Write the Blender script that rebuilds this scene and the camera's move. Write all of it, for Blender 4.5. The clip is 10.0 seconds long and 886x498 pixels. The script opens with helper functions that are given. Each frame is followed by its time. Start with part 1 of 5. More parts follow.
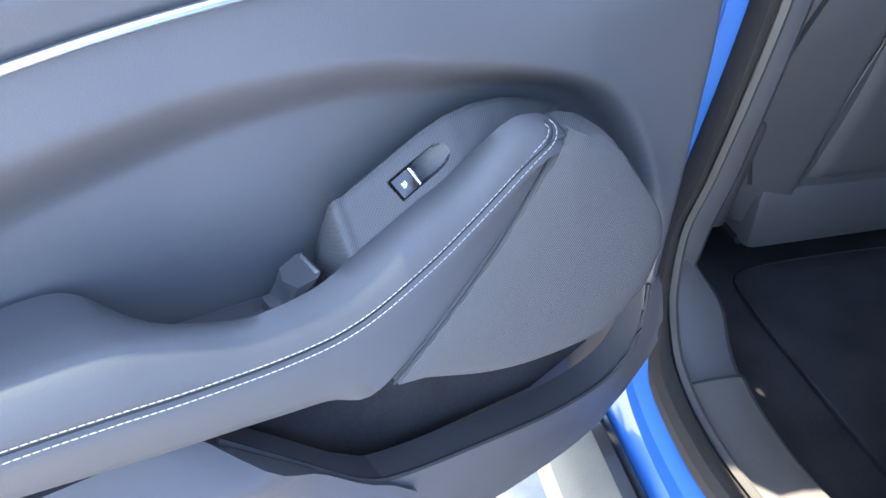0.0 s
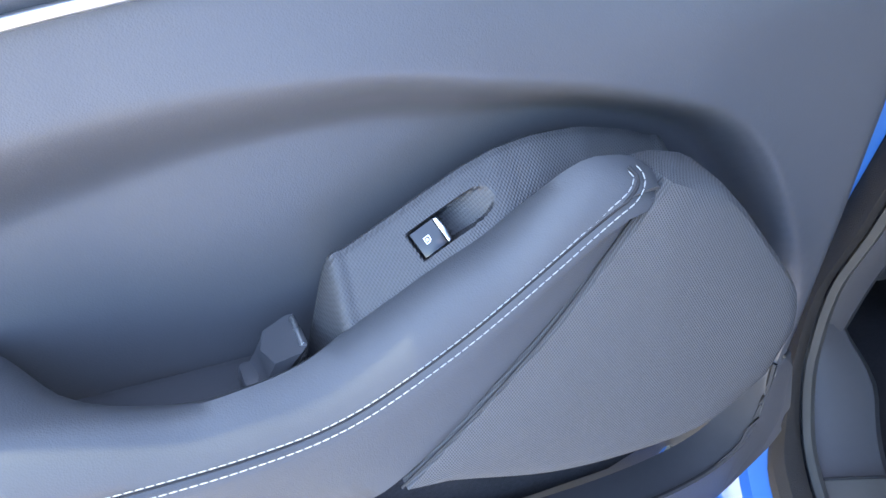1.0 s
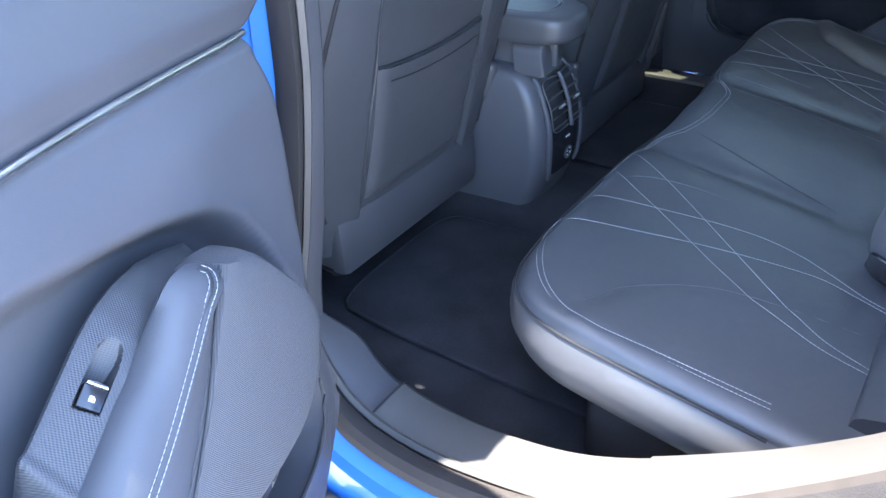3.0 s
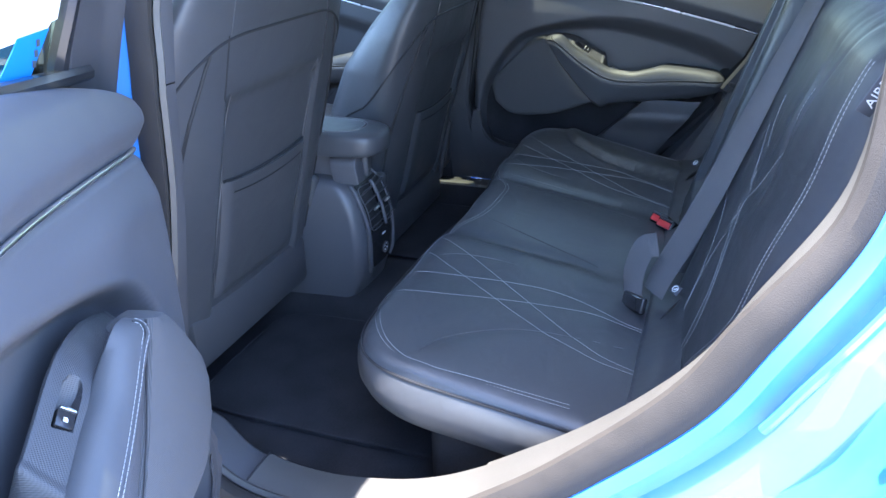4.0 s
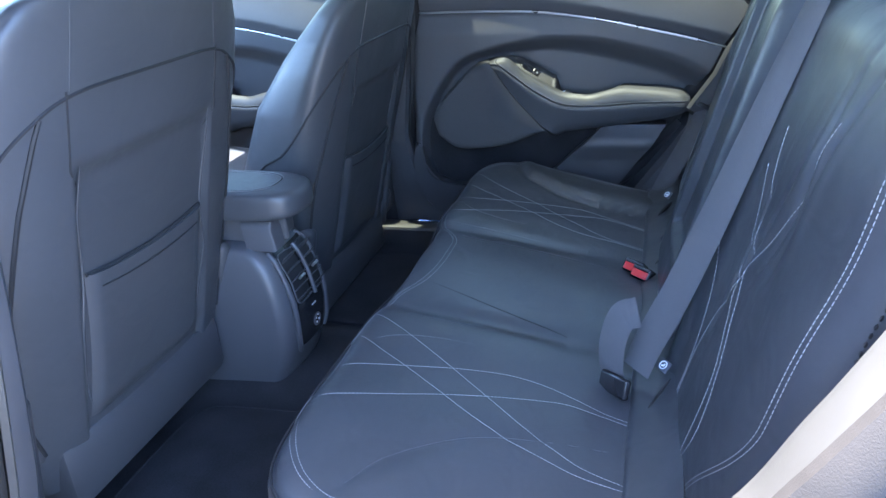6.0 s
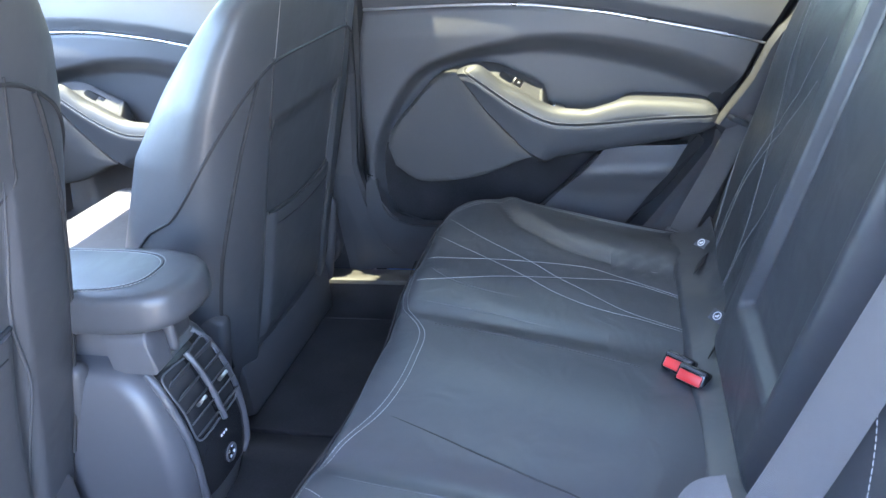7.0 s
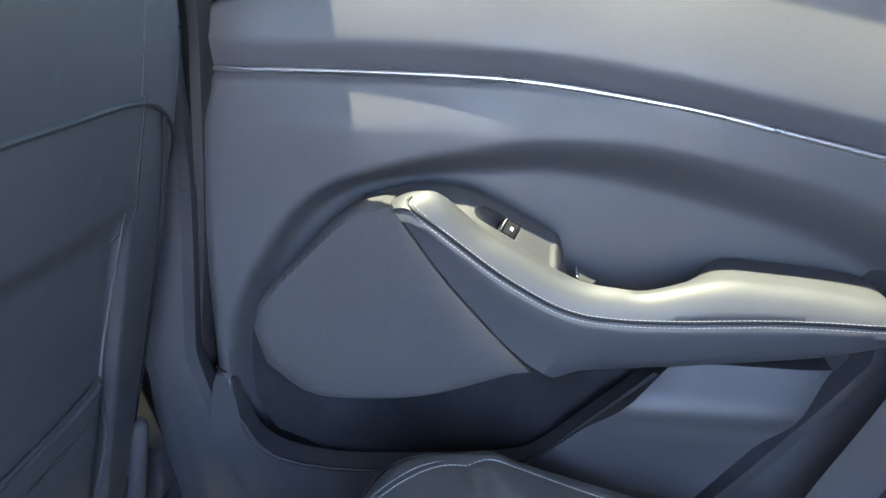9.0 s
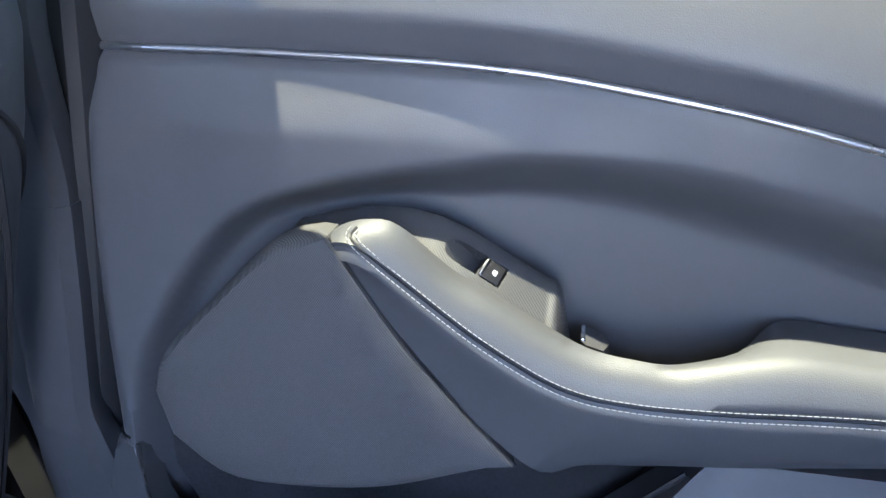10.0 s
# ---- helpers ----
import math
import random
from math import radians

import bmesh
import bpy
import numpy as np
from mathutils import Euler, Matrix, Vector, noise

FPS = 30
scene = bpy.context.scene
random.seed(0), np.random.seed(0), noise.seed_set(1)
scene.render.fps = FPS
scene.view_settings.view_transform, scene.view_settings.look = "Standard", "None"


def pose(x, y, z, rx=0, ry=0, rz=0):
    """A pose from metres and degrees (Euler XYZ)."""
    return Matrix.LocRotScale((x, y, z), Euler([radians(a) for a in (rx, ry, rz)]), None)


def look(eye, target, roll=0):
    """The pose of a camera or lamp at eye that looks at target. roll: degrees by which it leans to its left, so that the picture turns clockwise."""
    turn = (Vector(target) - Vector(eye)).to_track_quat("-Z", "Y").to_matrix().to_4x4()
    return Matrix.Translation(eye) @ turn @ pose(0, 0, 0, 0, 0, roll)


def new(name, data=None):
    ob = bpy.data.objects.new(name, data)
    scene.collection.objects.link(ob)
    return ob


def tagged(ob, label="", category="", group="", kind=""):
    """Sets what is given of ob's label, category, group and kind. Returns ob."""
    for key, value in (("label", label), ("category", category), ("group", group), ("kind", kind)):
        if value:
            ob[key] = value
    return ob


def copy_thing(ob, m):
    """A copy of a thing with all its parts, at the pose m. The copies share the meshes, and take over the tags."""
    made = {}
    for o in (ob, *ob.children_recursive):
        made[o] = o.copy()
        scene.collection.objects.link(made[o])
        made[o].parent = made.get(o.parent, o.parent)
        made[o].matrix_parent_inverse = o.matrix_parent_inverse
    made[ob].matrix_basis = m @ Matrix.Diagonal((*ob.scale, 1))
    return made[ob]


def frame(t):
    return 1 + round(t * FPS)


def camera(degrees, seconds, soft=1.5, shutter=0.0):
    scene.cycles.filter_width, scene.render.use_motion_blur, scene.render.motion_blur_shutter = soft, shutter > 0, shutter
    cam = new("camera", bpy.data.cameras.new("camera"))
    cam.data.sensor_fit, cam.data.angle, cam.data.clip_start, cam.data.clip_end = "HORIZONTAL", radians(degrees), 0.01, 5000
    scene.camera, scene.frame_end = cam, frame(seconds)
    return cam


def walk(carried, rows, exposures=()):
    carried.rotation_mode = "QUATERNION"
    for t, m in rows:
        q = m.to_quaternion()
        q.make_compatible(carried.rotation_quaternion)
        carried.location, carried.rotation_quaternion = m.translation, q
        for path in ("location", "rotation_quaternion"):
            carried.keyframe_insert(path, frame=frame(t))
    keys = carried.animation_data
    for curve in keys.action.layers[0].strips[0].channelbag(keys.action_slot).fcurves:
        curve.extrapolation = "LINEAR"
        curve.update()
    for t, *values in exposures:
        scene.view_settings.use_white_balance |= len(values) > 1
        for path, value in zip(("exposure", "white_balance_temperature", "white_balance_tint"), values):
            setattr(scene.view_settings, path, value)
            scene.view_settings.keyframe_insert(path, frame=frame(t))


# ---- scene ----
cam = camera(61.6, 10.0)
PATH = [
    (0, (-1.174, 0.007, 1.176), (-0.866, 1.586, -0.012), -1.0),
    (0.5, (-1.116, 0.094, 1.147), (-1.039, 1.703, -0.039), -2.1),
    (1, (-1.098, 0.133, 1.137), (-1.151, 1.722, -0.076), -3.5),
    (1.5, (-1.098, 0.145, 1.148), (-1.156, 1.679, -0.135), -5.8),
    (2, (-1.128, 0.15, 1.154), (-0.897, 1.658, -0.139), -8.0),
    (2.5, (-1.188, 0.134, 1.177), (-0.361, 1.451, -0.081), -6.4),
    (3, (-1.243, 0.063, 1.23), (0.063, 1.071, 0.1), -3.8),
    (3.2, (-1.283, 0.039, 1.249), (0.156, 0.93, 0.185), -3.0),
    (4.5, (-1.497, -0.012, 1.276), (0.233, 0.584, 0.466), -1.7),
    (5, (-1.485, -0.013, 1.266), (0.252, 0.571, 0.466), -2.1),
    (5.5, (-1.381, 0.003, 1.258), (0.356, 0.577, 0.448), -3.2),
    (6.8, (-0.826, 0.115, 1.209), (0.923, 0.602, 0.37), -5.7),
    (7, (-0.748, 0.146, 1.198), (1.005, 0.608, 0.355), -5.7),
    (7.5, (-0.578, 0.219, 1.189), (1.187, 0.586, 0.322), -5.1),
    (8, (-0.445, 0.258, 1.208), (1.343, 0.555, 0.364), -3.5),
    (8.5, (-0.223, 0.308, 1.202), (1.588, 0.556, 0.389), -1.9),
    (9, (-0.002, 0.303, 1.118), (1.84, 0.589, 0.392), -0.5),
    (9.5, (0.146, 0.286, 1.093), (1.983, 0.59, 0.364), 0.5),
    (10, (0.203, 0.285, 1.083), (2.029, 0.636, 0.347), 0.4),
]
EXPOSURES = [(0, 3.38, 6500, 10), (1, 3.40, 6500, 10), (2, 3.52, 6400, 10), (2.5, 3.6, 6200, 12), (3, 3.85, 5900, 13), (3.2, 3.85, 5850, 13), (4.5, 3.36, 5500, 14), (5.5, 3.47, 5450, 14), (6.8, 4.7, 5800, 14), (7.0, 4.85, 6300, 15), (7.5, 5.2, 6700, 15), (8.0, 5.25, 6800, 15), (8.5, 5.15, 6900, 16), (9.0, 4.92, 6100, 18), (9.5, 4.84, 6000, 20), (10, 4.84, 5950, 20)]
walk(cam, [(t, look(eye, target, roll)) for t, eye, target, roll in PATH], EXPOSURES)

# ---- light ----
SUN_EL, SUN_AZ = 80.0, -7.0  # degrees; azimuth from +y towards +x
world = bpy.data.worlds.new("sky")
scene.world = world
world.use_nodes = True
wn = world.node_tree
sky = wn.nodes.new("ShaderNodeTexSky")
sky.sky_type, sky.sun_disc = "NISHITA", False
sky.sun_elevation, sky.sun_rotation = radians(SUN_EL), radians(SUN_AZ)
wn.links.new(sky.outputs[0], wn.nodes["Background"].inputs[0])
wn.nodes["Background"].inputs[1].default_value = 0.22
sun = new("sun", bpy.data.lights.new("sun", "SUN"))
sun.data.energy, sun.data.angle, sun.data.color = 4.4, radians(0.6), (1.0, 0.905, 0.77)
sun.matrix_world = look((3 * math.sin(radians(SUN_AZ)) * math.cos(radians(SUN_EL)), 3 * math.cos(radians(SUN_AZ)) * math.cos(radians(SUN_EL)), 3 * math.sin(radians(SUN_EL))), (0, 0, 0))

# ---- materials ----


def mat(name, col, rough=0.5, metal=0.0, vary=0.15, vscale=6.0, bump=0.0, bscale=400.0, kind="noise", coat=0.0, spec=0.5, rvary=0.1, soft=0.0):
    """A surface with colour variation at two scales and fine relief; soft adds broad unevenness."""
    m = bpy.data.materials.new(name)
    m.use_nodes = True
    nt, ln = m.node_tree.nodes, m.node_tree.links
    b = nt["Principled BSDF"]
    tc = nt.new("ShaderNodeTexCoord")
    n1, n2 = nt.new("ShaderNodeTexNoise"), nt.new("ShaderNodeTexNoise")
    n1.inputs["Scale"].default_value, n1.inputs["Detail"].default_value = vscale, 3.0
    n2.inputs["Scale"].default_value, n2.inputs["Detail"].default_value = vscale * 24, 2.0
    for n in (n1, n2):
        ln.new(tc.outputs["Object"], n.inputs["Vector"])
    mix = nt.new("ShaderNodeMath")
    mix.operation = "MULTIPLY_ADD"
    ln.new(n2.outputs["Fac"], mix.inputs[0])
    mix.inputs[1].default_value = 0.45
    ln.new(n1.outputs["Fac"], mix.inputs[2])
    ramp = nt.new("ShaderNodeMapRange")
    ln.new(mix.outputs[0], ramp.inputs["Value"])
    ramp.inputs["From Min"].default_value, ramp.inputs["From Max"].default_value = 0.35, 1.1
    ramp.inputs["To Min"].default_value, ramp.inputs["To Max"].default_value = 1 - vary, 1 + vary
    mul = nt.new("ShaderNodeVectorMath")
    mul.operation = "SCALE"
    mul.inputs[0].default_value = col[:3]
    ln.new(ramp.outputs[0], mul.inputs["Scale"])
    ln.new(mul.outputs[0], b.inputs["Base Color"])
    rr = nt.new("ShaderNodeMapRange")
    ln.new(n1.outputs["Fac"], rr.inputs["Value"])
    rr.inputs["From Min"].default_value, rr.inputs["From Max"].default_value = 0.3, 0.7
    rr.inputs["To Min"].default_value, rr.inputs["To Max"].default_value = max(0.02, rough - rvary), min(1.0, rough + rvary)
    ln.new(rr.outputs[0], b.inputs["Roughness"])
    b.inputs["Metallic"].default_value = metal
    b.inputs["Coat Weight"].default_value = coat
    b.inputs["Coat Roughness"].default_value = 0.03
    b.inputs["Specular IOR Level"].default_value = spec
    if bump:
        bp = nt.new("ShaderNodeBump")
        bp.inputs["Strength"].default_value = bump
        bp.inputs["Distance"].default_value = 0.0006
        if kind == "cells":
            tx = nt.new("ShaderNodeTexVoronoi")
            tx.inputs["Scale"].default_value = bscale
            tx.inputs["Randomness"].default_value = 0.55
            out = tx.outputs["Distance"]
            wv = nt.new("ShaderNodeMapRange")
            ln.new(out, wv.inputs["Value"])
            wv.inputs["From Min"].default_value, wv.inputs["From Max"].default_value = 0.1, 0.65
            wv.inputs["To Min"].default_value, wv.inputs["To Max"].default_value = 1 + 0.55 * bump, 1 - 0.55 * bump
            m2 = nt.new("ShaderNodeMath")
            m2.operation = "MULTIPLY"
            ln.new(ramp.outputs[0], m2.inputs[0])
            ln.new(wv.outputs[0], m2.inputs[1])
            ln.new(m2.outputs[0], mul.inputs["Scale"])
        elif kind == "grain":
            tx = nt.new("ShaderNodeTexVoronoi")
            tx.inputs["Scale"].default_value = bscale
            out = tx.outputs["Distance"]
        elif kind == "weave":
            # threads that follow the cloth over its edges
            sx = nt.new("ShaderNodeSeparateXYZ")
            ln.new(tc.outputs["Object"], sx.inputs[0])
            fold = nt.new("ShaderNodeMath")
            fold.operation = "ADD"
            out_x = nt.new("ShaderNodeMath")
            out_x.operation = "ABSOLUTE"
            ln.new(sx.outputs["X"], out_x.inputs[0])
            ln.new(sx.outputs["Z"], fold.inputs[0])
            ln.new(out_x.outputs[0], fold.inputs[1])
            cx = nt.new("ShaderNodeCombineXYZ")
            ln.new(sx.outputs["X"], cx.inputs["X"])
            ln.new(sx.outputs["Y"], cx.inputs["Y"])
            ln.new(fold.outputs[0] if 170 < bscale < 200 else sx.outputs["Z"], cx.inputs["Z"])
            waves = []
            for axis, k in (("Y", 1.0), ("Z", 0.8), ("X", 0.9)):
                tw = nt.new("ShaderNodeTexWave")
                tw.wave_type, tw.bands_direction = "BANDS", axis
                tw.inputs["Scale"].default_value = bscale * k
                tw.inputs["Distortion"].default_value = 0.25
                ln.new(cx.outputs[0], tw.inputs["Vector"])
                cen = nt.new("ShaderNodeMath")
                cen.operation = "MULTIPLY_ADD"
                cen.inputs[1].default_value, cen.inputs[2].default_value = 2.0, -1.0
                ln.new(tw.outputs["Fac"], cen.inputs[0])
                waves.append(cen)
            tx = tw
            p1 = nt.new("ShaderNodeMath")
            p1.operation = "MULTIPLY"
            ln.new(waves[0].outputs[0], p1.inputs[0])
            ln.new(waves[1].outputs[0], p1.inputs[1])
            mm = nt.new("ShaderNodeMath")
            mm.operation = "MULTIPLY_ADD"
            ln.new(p1.outputs[0], mm.inputs[0])
            mm.inputs[1].default_value, mm.inputs[2].default_value = 0.5, 0.5
            out = mm.outputs[0]
            wv = nt.new("ShaderNodeMapRange")
            ln.new(out, wv.inputs["Value"])
            wv.inputs["To Min"].default_value, wv.inputs["To Max"].default_value = 1 - 0.55 * bump, 1 + 0.55 * bump
            m2 = nt.new("ShaderNodeMath")
            m2.operation = "MULTIPLY"
            ln.new(ramp.outputs[0], m2.inputs[0])
            ln.new(wv.outputs[0], m2.inputs[1])
            ln.new(m2.outputs[0], mul.inputs["Scale"])
        else:
            tx = nt.new("ShaderNodeTexNoise")
            tx.inputs["Scale"].default_value = bscale
            tx.inputs["Detail"].default_value = 4.0
            out = tx.outputs["Fac"]
        ln.new(tc.outputs["Object"], tx.inputs["Vector"])
        ln.new(out, bp.inputs["Height"])
        ln.new(bp.outputs[0], b.inputs["Normal"])
        if soft:
            wide, bw = nt.new("ShaderNodeTexNoise"), nt.new("ShaderNodeBump")
            wide.inputs["Scale"].default_value, wide.inputs["Detail"].default_value = 16.0, 2.0
            wide.inputs["Distortion"].default_value = 0.6
            bw.inputs["Strength"].default_value, bw.inputs["Distance"].default_value = soft, 0.012
            ln.new(tc.outputs["Object"], wide.inputs["Vector"])
            ln.new(wide.outputs["Fac"], bw.inputs["Height"])
            ln.new(bw.outputs[0], bp.inputs["Normal"])
    return m


LEATHER = mat("black_leather", (0.042, 0.045, 0.051), 0.42, vary=0.1, bump=0.16, bscale=1100, kind="grain", soft=0.22, spec=0.6)
ARMVINYL = mat("armrest_vinyl", (0.055, 0.057, 0.063), 0.58, vary=0.08, bump=0.18, bscale=1100, kind="grain")
SEATVINYL = mat("seatback_vinyl", (0.054, 0.056, 0.062), 0.42, vary=0.08, bump=0.16, bscale=1100, kind="grain", soft=0.14)
CONSOLE = mat("console_plastic", (0.078, 0.078, 0.086), 0.42, vary=0.06, bump=0.12, bscale=1500)
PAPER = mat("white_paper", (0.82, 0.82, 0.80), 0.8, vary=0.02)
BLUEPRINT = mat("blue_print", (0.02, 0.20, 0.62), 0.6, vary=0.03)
SOFT = mat("soft_touch_trim", (0.072, 0.073, 0.08), 0.46, vary=0.06, bump=0.14, bscale=1100, kind="grain")
PLASTIC = mat("dark_grey_plastic", (0.05, 0.05, 0.055), 0.5, vary=0.08, bump=0.2, bscale=1500)
CLADDING = mat("tan_plastic", (0.17, 0.15, 0.115), 0.6, vary=0.2, vscale=14, bump=0.4, bscale=900)
SILLGREY = mat("sill_plastic", (0.064, 0.061, 0.056), 0.5, vary=0.1, bump=0.25, bscale=1200)
GLOSS = mat("gloss_black_plastic", (0.02, 0.02, 0.022), 0.2, vary=0.05)
KNURL = mat("textured_plastic", (0.040, 0.040, 0.043), 0.5, vary=0.06, bump=0.5, bscale=170, kind="weave")
FABRIC = mat("woven_grille_cloth", (0.077, 0.077, 0.080), 0.85, vary=0.08, bump=0.7, bscale=175, kind="weave", spec=0.2)
CHROME = mat("satin_chrome", (0.58, 0.58, 0.60), 0.30, metal=1.0, vary=0.04)
CARPET = mat("black_carpet", (0.027, 0.027, 0.030), 0.95, vary=0.5, vscale=12, bump=1.0, bscale=1600, spec=0.1)
THREAD = mat("pale_thread", (0.27, 0.275, 0.28), 0.7, vary=0.1)
# Near-black for piping and joints; also paints shade in slits, creases and gaps.
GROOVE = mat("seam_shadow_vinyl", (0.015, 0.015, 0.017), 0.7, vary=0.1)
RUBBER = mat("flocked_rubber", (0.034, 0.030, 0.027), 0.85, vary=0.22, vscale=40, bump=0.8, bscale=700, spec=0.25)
PAINT = mat("blue_metallic_paint", (0.034, 0.158, 0.48), 0.46, metal=0.0, vary=0.04, coat=1.0, spec=1.0)
PAINT.node_tree.nodes["Principled BSDF"].inputs["Coat IOR"].default_value = 1.6
PAINT.node_tree.nodes["Principled BSDF"].inputs["Coat Roughness"].default_value = 0.05
HEADLINER = mat("headliner_cloth", (0.6, 0.6, 0.6), 0.95, vary=0.06, bump=0.4, bscale=900)
WEBBING = mat("belt_webbing", (0.105, 0.105, 0.11), 0.7, vary=0.1, bump=0.7, bscale=500, kind="weave")
RED = mat("red_plastic", (0.6, 0.03, 0.03), 0.4, vary=0.05)
WHITE = mat("white_print", (0.75, 0.76, 0.78), 0.6, vary=0.04)
LABEL = mat("dark_label", (0.06, 0.065, 0.08), 0.6, vary=0.05)
ASPHALT = mat("pale_concrete", (0.31, 0.285, 0.25), 0.9, vary=0.35, vscale=20, bump=1.0, bscale=300)
GLASS = bpy.data.materials.new("window_glass")
GLASS.use_nodes = True
_gn, _gl = GLASS.node_tree.nodes, GLASS.node_tree.links
_gt, _gg, _gf, _gm = _gn.new("ShaderNodeBsdfTransparent"), _gn.new("ShaderNodeBsdfGlossy"), _gn.new("ShaderNodeLayerWeight"), _gn.new("ShaderNodeMixShader")
_gt.inputs[0].default_value = (0.50, 0.52, 0.45, 1)
_gg.inputs["Roughness"].default_value = 0.0
_gp = _gn.new("ShaderNodeMath")
_gp.operation = "POWER"
_gp.inputs[1].default_value = 4.0
_gq = _gn.new("ShaderNodeMath")
_gq.operation = "MULTIPLY_ADD"
_gq.inputs[1].default_value, _gq.inputs[2].default_value = 0.7, 0.03
_gl.new(_gf.outputs["Facing"], _gp.inputs[0])
_gl.new(_gp.outputs[0], _gq.inputs[0])
_gl.new(_gq.outputs[0], _gm.inputs[0])
_gl.new(_gt.outputs[0], _gm.inputs[1])
_gl.new(_gg.outputs[0], _gm.inputs[2])
_gl.new(_gm.outputs[0], _gn["Material Output"].inputs[0])

# ---- mesh helpers ----


def mesh_ob(name, verts, faces, material, parent=None, label="", smooth=True, sharp=35, flip=False):
    me = bpy.data.meshes.new(name)
    if flip:
        faces = [tuple(reversed(f)) for f in faces]
    me.from_pydata([tuple(float(c) for c in v) for v in verts], [], [tuple(int(i) for i in f) for f in faces])
    me.materials.append(material)
    if smooth:
        me.polygons.foreach_set("use_smooth", [True] * len(me.polygons))
        me.set_sharp_from_angle(angle=radians(sharp))
    me.update()
    ob = new(name, me)
    if parent is not None:
        ob.parent = parent
    if label:
        ob["label"] = label
    return ob


def part(name, bm, material, parent, label="", sharp=35):
    """Links a bmesh as one mesh object under a thing."""
    bmesh.ops.recalc_face_normals(bm, faces=bm.faces)
    me = bpy.data.meshes.new(name)
    bm.to_mesh(me)
    bm.free()
    me.materials.append(material)
    me.polygons.foreach_set("use_smooth", [True] * len(me.polygons))
    me.set_sharp_from_angle(angle=radians(sharp))
    ob = new(name, me)
    ob.parent = parent
    if label:
        ob["label"] = label
    return ob


def spline(pts, n):
    """n points, evenly spaced, on a Catmull-Rom curve through pts."""
    p = np.array(pts, float)
    q = np.vstack([2 * p[0] - p[1], p, 2 * p[-1] - p[-2]])
    out = []
    for i in range(1, len(q) - 2):
        t = np.linspace(0, 1, 24, endpoint=False)[:, None]
        a, b, c, d = q[i - 1], q[i], q[i + 1], q[i + 2]
        out.append(0.5 * (2 * b + (c - a) * t + (2 * a - 5 * b + 4 * c - d) * t**2 + (3 * b - a - 3 * c + d) * t**3))
    out = np.vstack(out + [p[-1:]])
    s = np.r_[0, np.cumsum(np.linalg.norm(np.diff(out, axis=0), axis=1))]
    u = np.linspace(0, s[-1], n)
    return np.stack([np.interp(u, s, out[:, k]) for k in range(out.shape[1])], 1)


def rows_faces(nr, nc, wrap=False):
    f = []
    for i in range(nr - 1):
        for j in range(nc - (0 if wrap else 1)):
            k = (j + 1) % nc
            f.append((i * nc + j, i * nc + k, (i + 1) * nc + k, (i + 1) * nc + j))
    return f


def loft(rings, wrap=True, caps=True):
    """Vertices and faces of a skin over rings of equally many points."""
    r = np.array(rings, float)
    nr, nc = r.shape[:2]
    f = rows_faces(nr, nc, wrap)
    if caps and wrap:
        f.append(tuple(range(nc - 1, -1, -1)))
        f.append(tuple((nr - 1) * nc + j for j in range(nc)))
    return r.reshape(-1, 3), f


def fixed(verts, faces):
    """A bmesh of these, for part(), which turns its faces outwards."""
    bm = bmesh.new()
    vs = [bm.verts.new([float(c) for c in v]) for v in verts]
    for f in faces:
        try:
            bm.faces.new([vs[int(i)] for i in f])
        except ValueError:
            pass
    return bm


def tube(pts, r, sides=8, n=60, flat=1.0):
    """A round bar along a curve; flat squashes it across."""
    p = spline(pts, n) if n else np.array(pts, float)
    d = np.gradient(p, axis=0)
    d /= np.linalg.norm(d, axis=1)[:, None] + 1e-9
    rings, up = [], np.array([0.13, 0.21, 0.97])
    for i in range(len(p)):
        a = np.cross(d[i], up)
        a /= np.linalg.norm(a)
        b = np.cross(a, d[i])
        rr = r(i / (len(p) - 1)) if callable(r) else r
        rings.append([p[i] + rr * (math.cos(t) * a + flat * math.sin(t) * b) for t in np.linspace(0, 2 * math.pi, sides, endpoint=False)])
    return loft(rings)


def rbox(cx, cy, cz, sx, sy, sz, r=0.005, seg=2, m=None):
    """A box with rounded edges."""
    bm = bmesh.new()
    bmesh.ops.create_cube(bm, size=1.0)
    for v in bm.verts:
        v.co = Vector((v.co.x * sx, v.co.y * sy, v.co.z * sz))
    bmesh.ops.bevel(bm, geom=bm.edges[:], offset=min(r, 0.49 * min(sx, sy, sz)), segments=seg, profile=0.5, affect="EDGES")
    mm = Matrix.Translation((cx, cy, cz)) @ (m if m is not None else Matrix())
    bm.transform(mm)
    return bm


def plate(poly, place, thick, bevel=0.003, seg=2):
    """A plate from an outline: place(u, v, w) gives the point, w from 0 (face) to thick."""
    bm = bmesh.new()
    top = [bm.verts.new(place(u, v, 0.0)) for u, v in poly]
    bot = [bm.verts.new(place(u, v, thick)) for u, v in poly]
    bm.faces.new(top)
    bm.faces.new(bot[::-1])
    for i in range(len(poly)):
        j = (i + 1) % len(poly)
        bm.faces.new((top[i], bot[i], bot[j], top[j]))
    if bevel:
        edges = [e for e in bm.edges if all(v in top for v in e.verts)]
        bmesh.ops.bevel(bm, geom=edges, offset=bevel, segments=seg, profile=0.5, affect="EDGES")
    return bm


